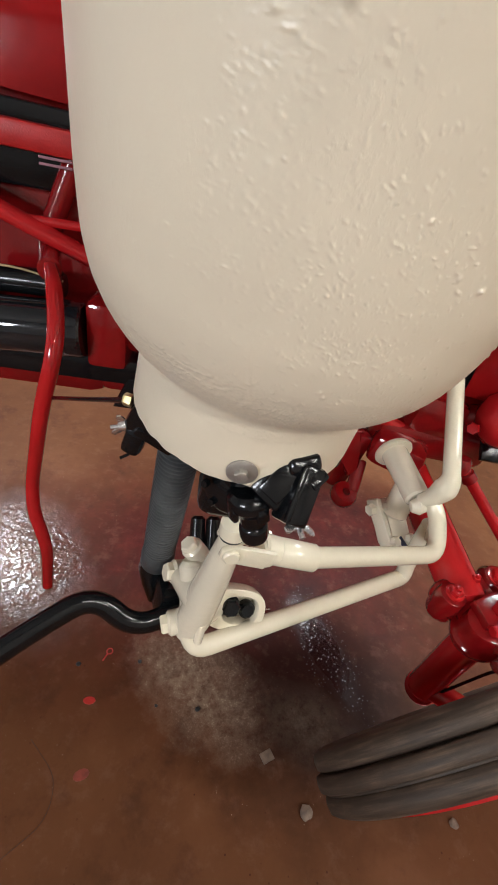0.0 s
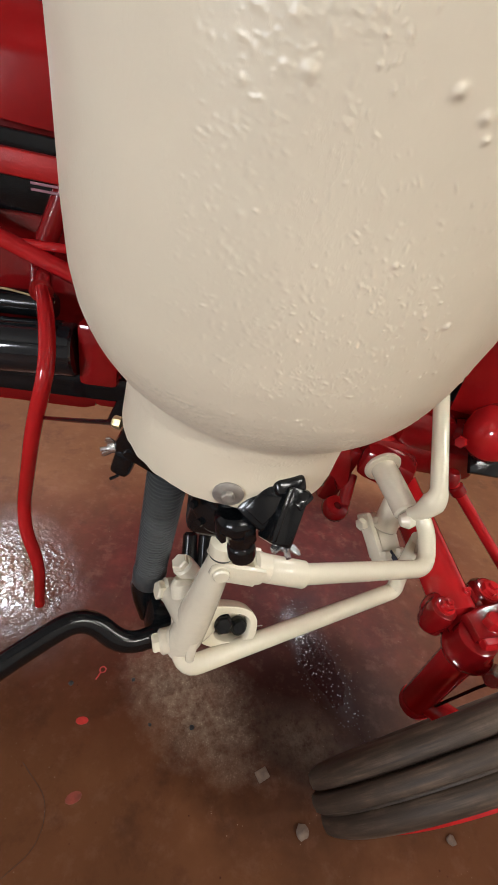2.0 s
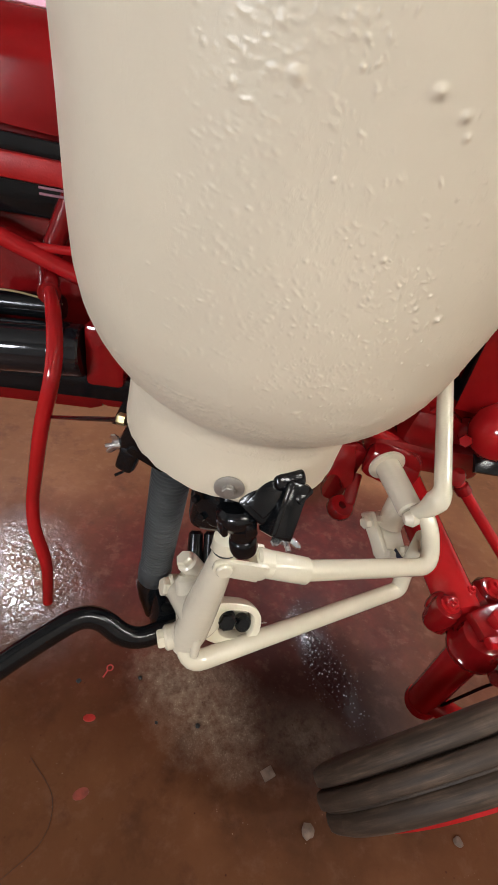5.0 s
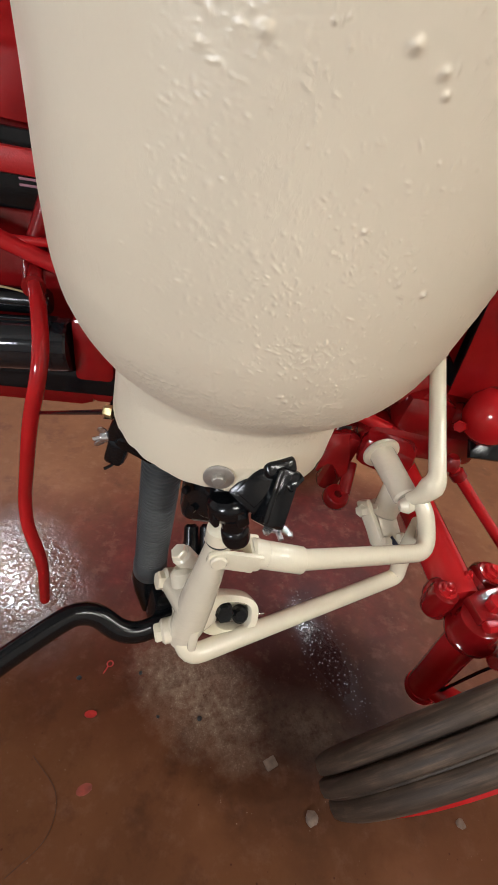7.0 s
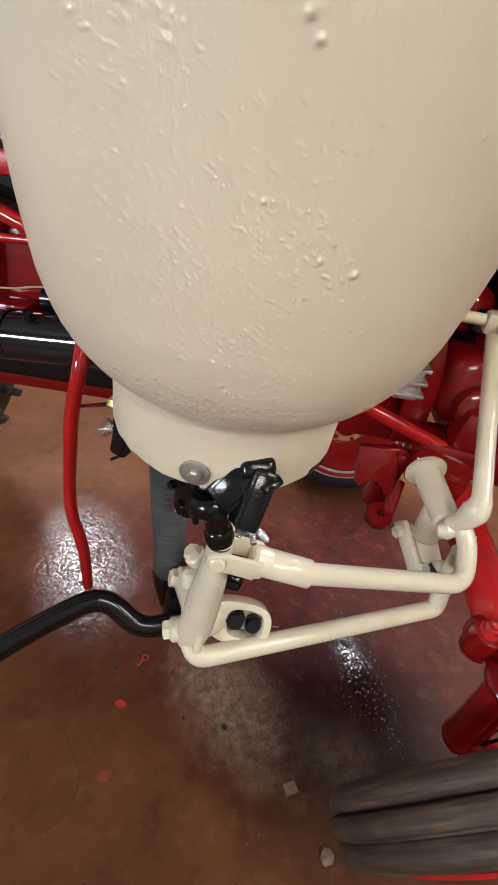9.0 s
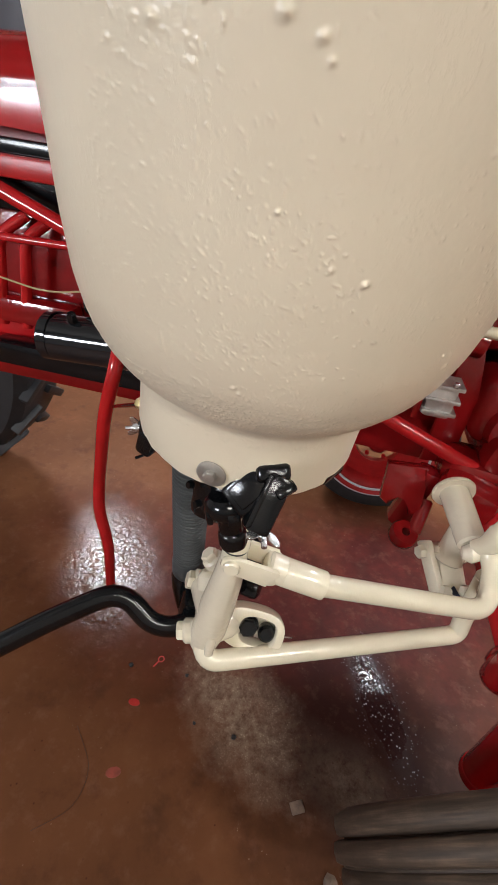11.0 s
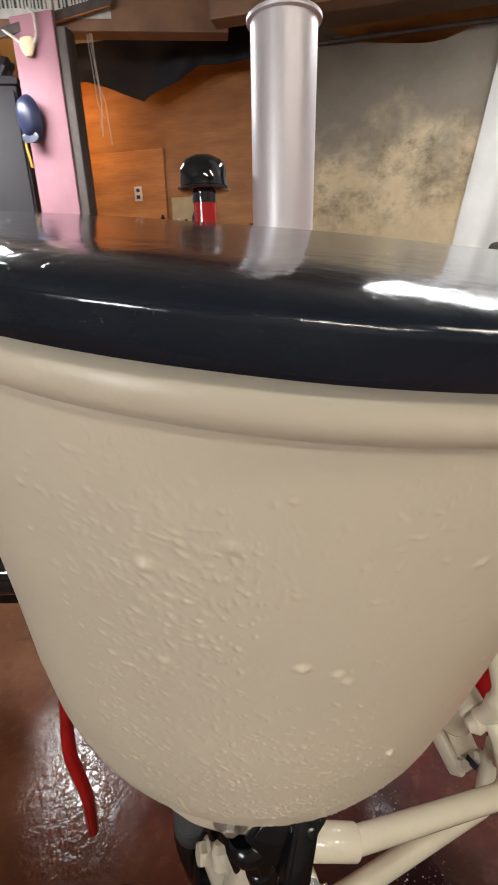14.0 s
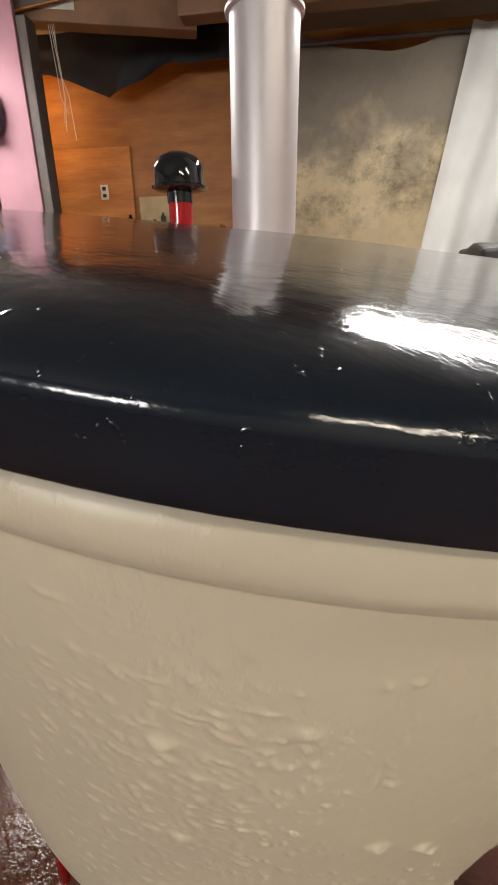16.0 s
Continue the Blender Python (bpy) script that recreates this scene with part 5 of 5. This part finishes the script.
lathe([(0, -0.034), (0.030, -0.034), (0.034, -0.02), (0.034, 0.022), (0.026, 0.034), (0, 0.034)], 26, bm, kn_m @ pose(0.060, 0.0, 0.0))
rod(tw((0.428, -0.020, 0.542)), tw((0.430, -0.092, 0.545)), 0.032, 0.034, 24, bm, 0.010)
for v in bm.verts:
    v.co += noise.noise_vector(v.co * 45) * 0.0015
kn = part("knuckle", bm, RED_CAST, tr, "red cast steering knuckle")
kp0, kp1 = V(0.440, -0.058, 0.262), V(0.4300, -0.0960, 0.560)
kd_ = (kp1 - kp0).normalized()
col_m = TI @ aim(kp0 + kd_ * 0.268, kd_)
part("pin_collar", lathe([(0.030, -0.012), (0.042, -0.012), (0.045, -0.006), (0.045, 0.002), (0.038, 0.010), (0.037, 0.030), (0.034, 0.046), (0.024, 0.050), (0, 0.050)], 30, None, col_m), RED_CAST, kn, "flared red collar")
for x, y, r in ((-0.056, -0.010, 0.0125), (0.0, 0.004, 0.0085), (0.060, 0.0, 0.0165)):
    bm = lathe([(0, 0), (r * 1.35, 0), (r * 1.35, 0.003), (r, 0.004), (0, 0.004)], 22, None, kn_m @ pose(x, y, 0.033))
    hexa(kn_m @ V(x, y, 0.036), kn_m.to_3x3() @ V(0, 0, 1), r, 0.011, bm)
    lathe([(0, 0.044), (r * 0.5, 0.044), (r * 0.45, 0.053), (0, 0.054)], 14, bm, kn_m @ pose(x, y, 0))
    part("nut", bm, RED, kn)
arm_m = TI @ axes(V(0.462, -0.068, 0.586), V(0.90, 0.40, 0.05), V(-0.4, 0.9, 0.1))
part("steering_plate", slab([(-0.060, -0.026), (-0.02, -0.034), (0.05, -0.030), (0.12, -0.012), (0.13, 0.012), (0.05, 0.028), (-0.02, 0.030), (-0.058, 0.020)], 0.024, arm_m, 0.006), RED_CAST, kn, "red steering arm plate")
for x, y in ((-0.022, -0.006), (0.028, 0.006)):
    part("nut", hexa(arm_m @ V(x, y, 0.012), arm_m.to_3x3() @ V(0, 0, 1), 0.0165, 0.018), RED, kn)
part("clamp_bolt", rod(arm_m @ V(-0.055, -0.034, 0.004), arm_m @ V(0.045, -0.040, 0.006), 0.011, None, 6), RED, kn)
part("king_pin", rod(tw(kp1), tw(kp0), 0.032, 0.031, 26), RED, tr, "red king pin tube")
# near front wheel
WC, WY, WR, WW = V(0.525, -0.142, 0.344), 31.0, 0.342, 0.106


def tyre_profile(R, w):
    """Ribbed tread with three grooves, rounded shoulders, sidewalls."""
    p = [(R * 0.63, -w * 0.36), (R * 0.68, -w * 0.46), (R * 0.80, -w * 0.52), (R * 0.91, -w * 0.50), (R * 0.955, -w * 0.44)]
    for c in (-0.30, 0.0, 0.30):
        crown = R * (0.992 - 0.05 * (c / 0.5) ** 2)
        h = 0.130 * w
        p += [(crown - 0.006, (c * w) - h), (crown - 0.0015, (c * w) - h * 0.82), (crown + 0.0005, c * w), (crown - 0.0015, (c * w) + h * 0.82), (crown - 0.006, (c * w) + h)]
        if c < 0.25:
            p += [(crown - 0.012, (c + 0.141) * w), (crown - 0.012, (c + 0.159) * w)]
    p += [(R * 0.955, w * 0.44), (R * 0.91, w * 0.50), (R * 0.80, w * 0.52), (R * 0.68, w * 0.46), (R * 0.63, w * 0.36)]
    return p


def front_wheel(name, c, yaw, R, w, lean, rim_mat, tyre_mat):
    m = TI @ Matrix.Translation(c) @ Matrix.Rotation(radians(yaw), 4, "Z") @ Matrix.Rotation(radians(90 + lean), 4, "X")
    wh = part("front_wheel", lathe([(R * 0.30, 0.012), (R * 0.30, 0.030), (R * 0.5, 0.030), (R * 0.62, 0.012), (R * 0.62, -0.012), (R * 0.30, -0.002), (R * 0.30, 0.012)], 40, None, m), rim_mat, tr, name)
    part("tyre", lathe(tyre_profile(R, w), 96), tyre_mat, wh, "worn ribbed rubber tyre", 60).matrix_basis = m
    rim = [(R * 0.60, -w * 0.40), (R * 0.66, -w * 0.44), (R * 0.67, -w * 0.42), (R * 0.60, -w * 0.32), (R * 0.55, -w * 0.1), (R * 0.55, w * 0.1), (R * 0.60, w * 0.32), (R * 0.70, w * 0.50), (R * 0.735, w * 0.58), (R * 0.73, w * 0.63), (R * 0.69, w * 0.60), (R * 0.60, w * 0.40), (R * 0.53, w * 0.1), (R * 0.53, -w * 0.1), (R * 0.60, -w * 0.40)]
    part("rim", lathe(rim, 64, None, m), rim_mat, wh)
    part("hub", lathe([(0, 0.06), (0.03, 0.06), (0.04, 0.05), (0.045, 0.0), (0.06, -0.01), (0.06, -0.03), (0, -0.03)], 28, None, m), RED_CAST, wh)
    for k in range(6):
        a = k * math.pi / 3
        part("lug_nut", hexa(m @ V(0.065 * math.cos(a), 0.065 * math.sin(a), 0.028), m.to_3x3() @ V(0, 0, 1), 0.009, 0.012), RED, wh)
    return wh


front_wheel("red front wheel with a worn tyre", WC, WY, WR, WW, 14.0, RED, RUBBER)
fw = front_wheel("front wheel with silver rings on the far side", TM @ V(-0.16, 0.745, 0.30), 13, 0.30, 0.12, -4, RED_DULL, RUBBER_DK)
fm = TI @ Matrix.Translation(TM @ V(-0.16, 0.745, 0.30)) @ Matrix.Rotation(radians(13), 4, "Z") @ Matrix.Rotation(radians(86), 4, "X")
RINGS = paint("silver_ring_paint", (0.62, 0.62, 0.63), 0.35, 0.08, 30, 0.1, 0, 0.2)
for k, r in enumerate((0.196, 0.212, 0.228)):
    z = 0.060 + 0.006 * (2 - k)
    part("ring", lathe([(r - 0.005, z), (r - 0.003, z + 0.005), (r + 0.003, z + 0.005), (r + 0.005, z), (r, z - 0.005), (r - 0.005, z)], 64, None, fm), RINGS, fw, "bright silver ring")
part("king_pin_ring", lathe([(0.026, -0.012), (0.034, -0.010), (0.036, 0), (0.034, 0.010), (0.026, 0.012)], 24, None, aim(tw((0.441, -0.060, 0.272)), TI.to_3x3() @ (kp1 - kp0))), RED, tr)
part("front_cross_beam", block((0.28, 0.11, 0.075), pose(0.0, 0.03, 0.672, 0, 4, 0), 0.018), RED_CAST, tr, "red cross beam")
bm = block((0.17, 0.16, 0.15), pose(-0.045, 0.11, 0.815, 0, -12, 8), 0.04, None, 4, (0.7, 0.8))
lathe([(0, 0), (0.050, 0), (0.056, 0.006), (0.056, 0.030), (0.046, 0.040), (0.024, 0.042), (0.020, 0.060), (0, 0.062)], 26, bm, aim(V(-0.035, 0.045, 0.775), V(0.25, -1, 0.15)))
part("timing_cover", bm, RED_CAST, tr, "rounded red timing cover")
part("front_plate", slab([(-0.035, -0.14), (0.030, -0.14), (0.034, 0.02), (0.010, 0.12), (-0.030, 0.12)], 0.016, axes(V(-0.140, 0.065, 0.80), (1, 0.15, 0), (0, 0, 1)), 0.005), RED_CAST, tr, "red front engine plate")
part("water_pump", lathe([(0, -0.05), (0.040, -0.05), (0.050, -0.03), (0.052, 0.02), (0.036, 0.045), (0.022, 0.06), (0, 0.062)], 26, None, pose(-0.11, 0.13, 0.955, 0, 78, -10)), RED_CAST, tr, "red water pump")
SHROUD = [(0.018, 1.105), (-0.014, 1.105), (-0.018, 1.05), (-0.030, 0.985), (-0.050, 0.945), (-0.030, 0.905), (0.010, 0.870), (0.018, 0.860)]
bm = bmesh.new()
rows = [[bm.verts.new((x + dx, y, z)) for x, z in SHROUD] for y, dx in ((0.026, 0.0), (0.060, -0.004), (0.12, -0.002), (0.20, 0.004))]
for a, b in zip(rows, rows[1:]):
    for k in range(len(a) - 1):
        bm.faces.new((a[k], a[k + 1], b[k + 1], b[k]))
bm.faces.new(rows[0])
bmesh.ops.solidify(bm, geom=bm.faces[:], thickness=0.003)
part("fan_shroud", bm, RED_CAST, tr, "curved red fan shroud", 50)
part("lug_arm", block((0.05, 0.05, 0.16), pose(-0.175, 0.0, 0.60, 0, 12, 0), 0.015), RED_CAST, tr)
bm = slab([(-0.05, -0.03), (0.05, -0.04), (0.06, 0.0), (0.03, 0.045), (-0.04, 0.04)], 0.012, axes(V(0.135, -0.04, 0.705), (1, 0.1, 0), (0, 0.7, 0.7)), 0.003)
part("black_bracket", bm, BLACK_CAST, tr, "black bracket")
part("dome_nut", hexa((0.045, -0.055, 0.755), (-0.6, -0.6, 0.3), 0.014, 0.03), RED, tr)
part("spindle", rod(tw((0.441, -0.060, 0.29)), tw(WC), 0.024, None, 18), RED, tr)
part("sensor_wire", pipe(rounded([tw((0.448, -0.09, 0.30)), tw((0.50, -0.10, 0.46)), tw((0.56, -0.10, 0.50)), tw((0.60, 0.0, 0.50))], 0.04), 0.003, 8), BLACK_CAST, tr, "thin black wire")
part("grease_fitting", rod(tw((0.484, -0.118, 0.492)), tw((0.506, -0.090, 0.484)), 0.0165, None, 22, None, 0.004), ZINC, tr, "shiny steel cap")
# rear parts of the tractor, seen past the hopper
part("inner_panel", block((0.85, 0.02, 0.30), pose(-1.15, 0.14, 1.06), 0.004), RED_DULL, tr, "dull red inner panel")
part("clutch_housing", block((0.80, 0.30, 0.44), pose(-1.14, 0.23, 0.84), 0.04), RED_CAST, tr, "red cast clutch housing")
for x in (-1.125, -1.065):
    part("push_tube", pipe(rounded([(x - 0.03, 0.03, 0.80), (x, 0.03, 0.99), (x + 0.05, 0.06, 1.03)], 0.03), 0.012, 12), RED, tr)
part("side_casting", block((0.30, 0.06, 0.06), pose(-1.12, 0.045, 0.835), 0.016), RED_CAST, tr)
part("belly_rail", block((0.62, 0.05, 0.030), pose(-1.30, 0.05, 0.742), 0.008), RED, tr)
part("battery_box", block((0.5, 0.18, 0.09), pose(-1.05, 0.13, 1.08), 0.008), BLACK_CAST, tr, "black box under the hood")
part("lower_strip", block((0.80, 0.02, 0.038), pose(-1.02, 0.004, 1.116, 0, 1.2, 0), 0.006), RED_DULL, tr, "dull red strip under the hood")
# black strip stands for the shaded gap below the hood edge
part("gap_shade_strip", block((0.70, 0.02, 0.026), pose(-1.05, 0.016, 1.148, 0, 1.5, 0), 0.004), BLACK_CAST, tr)
part("tag", block((0.05, 0.003, 0.004), pose(-0.795, 0.0, 1.089), 0.001), PINK, tr, "pink tag")
part("tag", block((0.05, 0.003, 0.004), pose(-0.795, 0.0, 1.080), 0.001), PINK, tr, "pink tag")
part("linkage_rod", rod((-1.3, 0.0, 0.99), (-0.7, 0.0, 1.0), 0.008, None, 10), RED, tr)
sm = part("starter_motor", rod((-1.008, -0.02, 0.812), (-0.755, -0.02, 0.826), 0.050, None, 32, None, 0.004), BLACK, tr, "glossy black starter motor")
for x in (-1.0, -0.80):
    part("starter_band", lathe([(0.0515, 0), (0.0515, 0.018), (0.049, 0.018), (0.049, 0)], 32, None, aim(V(x, -0.02, 0.8125 + (x + 1.04) * 0.05), V(1, 0, 0.049))), BLACK, sm)
part("terminal", hexa((-0.93, -0.04, 0.862), (0, -0.3, 1), 0.010, 0.02), BLACK_CAST, sm)
part("solenoid", rod((-0.93, 0.02, 0.885), (-0.80, 0.02, 0.890), 0.024, None, 20), BLACK_CAST, sm, "black solenoid")
part("drive_housing", block((0.075, 0.11, 0.125), pose(-0.716, 0.02, 0.822), 0.012), RED_CAST, sm, "red drive housing")
part("mount_frame", block((0.75, 0.06, 0.055), pose(-0.80, 0.02, 0.742), 0.01), BLACK_CAST, tr, "black mounting frame")
part("frame_gusset", slab([(-0.05, -0.04), (0.06, -0.04), (0.06, 0.035), (-0.02, 0.035)], 0.02, axes(V(-0.66, 0.0, 0.70), (1, 0, 0), (0, 0, 1)), 0.004), BLACK_CAST, tr)
part("wiring", pipe(rounded([(-1.2, -0.01, 0.93), (-1.0, -0.01, 0.90), (-0.9, 0.0, 0.92), (-0.8, 0.01, 0.90)], 0.05), 0.002, 8), STRAW, tr)
# muffler and air intake above the hood
mz = [(0, 0), (0.0545, 0), (0.0545, 0.438), (0.0605, 0.4395), (0.0610, 0.4440), (0.0580, 0.4465), (0.030, 0.462), (0.024, 0.47), (0.024, 0.56), (0.021, 0.56), (0.021, 0.47), (0, 0.47)]
mx = TI @ V(-0.0955, 0.353, 1.284)
part("muffler", lathe(mz, 48, None, Matrix.Translation(mx)), SILVER, tr, "silver painted upright muffler", 35)
ax_ = TI @ V(-0.252, 0.376, 1.25)
part("intake_pipe", lathe([(0, 0), (0.0215, 0), (0.0215, 0.232), (0, 0.232)], 28, None, Matrix.Translation(ax_)), RED, tr, "red air intake pipe")
part("intake_cap", lathe([(0, 0.228), (0.0232, 0.228), (0.0232, 0.245), (0.040, 0.247), (0.0495, 0.250), (0.0500, 0.2535), (0.0445, 0.256), (0.044, 0.283), (0.036, 0.298), (0.02, 0.306), (0, 0.308)], 40, None, Matrix.Translation(ax_)), BLACK, tr, "black mushroom intake cap")
# left rear tyre behind the rail
rt = part("rear_wheel", lathe([(0.05, -0.02), (0.30, -0.02), (0.32, 0.02), (0.05, 0.02), (0.05, -0.02)], 40, None, pose(-1.90, 0.42, 0.55, 90, 0, 0)), RED, tr, "rear wheel with a dark lugged tyre")
part("rear_tyre", lathe([(0.33, -0.09), (0.42, -0.125), (0.50, -0.12), (0.53, -0.09), (0.535, 0), (0.53, 0.09), (0.50, 0.12), (0.42, 0.125), (0.33, 0.09), (0.33, -0.09)], 64, None, pose(-1.90, 0.42, 0.55, 90, 0, 0)), RUBBER_DK, rt, "dark lugged rear tyre")
for k in range(22):
    a = 2 * math.pi * k / 22
    for s in (-1, 1):
        m = pose(-1.90, 0.42, 0.55, 90, 0, 0) @ Matrix.Rotation(a + s * 0.07, 4, "Z") @ pose(0.535, 0, s * 0.06, s * 35, 0, 0)
        part("tyre_lug", block((0.035, 0.03, 0.13), m, 0.004), RUBBER_DK, rt)

# ---------- dark covered bin behind the tractor ----------
bm = block((0.50, 0.40, 1.46), pose(0.87, 1.76, 0.73), 0.02, None, 2)
bmesh.ops.subdivide_edges(bm, edges=bm.edges[:], cuts=5, use_grid_fill=True)
for v in bm.verts:
    w = noise.noise_vector(v.co * 7)
    v.co += Vector((w.x, w.y, w.z * 0.9)) * 0.03 * min(1, v.co.z)
solo("covered_bin", bm, RUBBER_DK, "tall bin under a crumpled black cover on the floor", "bin")

# ---------- litter on the floor ----------
def pebble(x, y, s, mat, label, cat, seed):
    bm = bmesh.new()
    bmesh.ops.create_icosphere(bm, subdivisions=2, radius=s)
    for v in bm.verts:
        v.co *= 1 + 0.35 * noise.noise(v.co * (1.4 / s) + V(seed, 0, 0))
        v.co.z *= 0.6
    lo = min(v.co.z for v in bm.verts)
    bm.transform(Matrix.Translation((x, y, -lo - 0.0005)))
    return solo(cat, bm, mat, label, cat.replace("_", " "))


CHIP = paint("grey_chip", (0.17, 0.12, 0.09), 0.7, 0.3, 60, 0.6)
REDCHIP = paint("red_paint_chip", (0.42, 0.03, 0.025), 0.4, 0.2, 60, 0.3)
solo("paint_flake", block((0.030, 0.024, 0.003), pose(0.168, -0.174, 0.0014, 0, 0, 40), 0.002), CHIP, "pale square flake lying on the floor", "flake", "flakes on the floor")
pebble(0.269, -0.258, 0.014, CHIP, "pale clump of dried dirt on the floor", "dirt_clump", 1)
pebble(0.606, -0.194, 0.010, CHIP, "small pale pebble lying on the floor", "pebble", 2)
solo("hair", pipe(rounded([(-0.36, -0.28, 0.001), (-0.27, -0.33, 0.001), (-0.25, -0.40, 0.001), (-0.30, -0.47, 0.001)], 0.07), 0.0005, 6), paint("brown_thread", (0.05, 0.025, 0.018), 0.6, 0.2, 40, 0.0), "thin dark thread lying on the floor", "thread")
pebble(-0.345, -0.10, 0.006, RUBBER_DK, "small dark crumb on the floor", "crumb", 5)
pebble(-0.02, -0.12, 0.006, RUBBER_DK, "small dark crumb on the floor", "crumb", 6)
pebble(-0.12, -0.14, 0.004, RUBBER_DK, "small dark crumb on the floor", "crumb", 7)
pebble(-0.20, -0.05, 0.005, RUBBER_DK, "small dark crumb on the floor", "crumb", 8)
solo("paint_flake", slab(oval(0.03, 0.018, 9), 0.002, pose(-0.278, -0.172, 0.0012, 0, 0, 15), 0.0), REDCHIP, "bright red paint flake on the floor", "flake", "flakes on the floor")
ring = lathe([(0.0062, 0.0), (0.0092, 0.0), (0.0088, 0.0012), (0.0066, 0.0012), (0.0062, 0.0)], 20, None, pose(-0.286, -0.046, 0.0003))
block((0.0035, 0.022, 0.0012), pose(-0.290, -0.064, 0.0009, 0, 0, -10), 0.0004, ring)
solo("paint_flake", ring, REDCHIP, "thin red ring of dried paint on the floor", "flake", "flakes on the floor")
solo("paint_flake", slab(oval(0.034, 0.022, 11), 0.0012, pose(-0.223, -0.313, 0.0008, 0, 0, 35), 0.0), paint("faded_red_chip", (0.22, 0.045, 0.03), 0.5, 0.3, 60, 0.3), "faded red paint flake on the floor", "flake", "flakes on the floor")
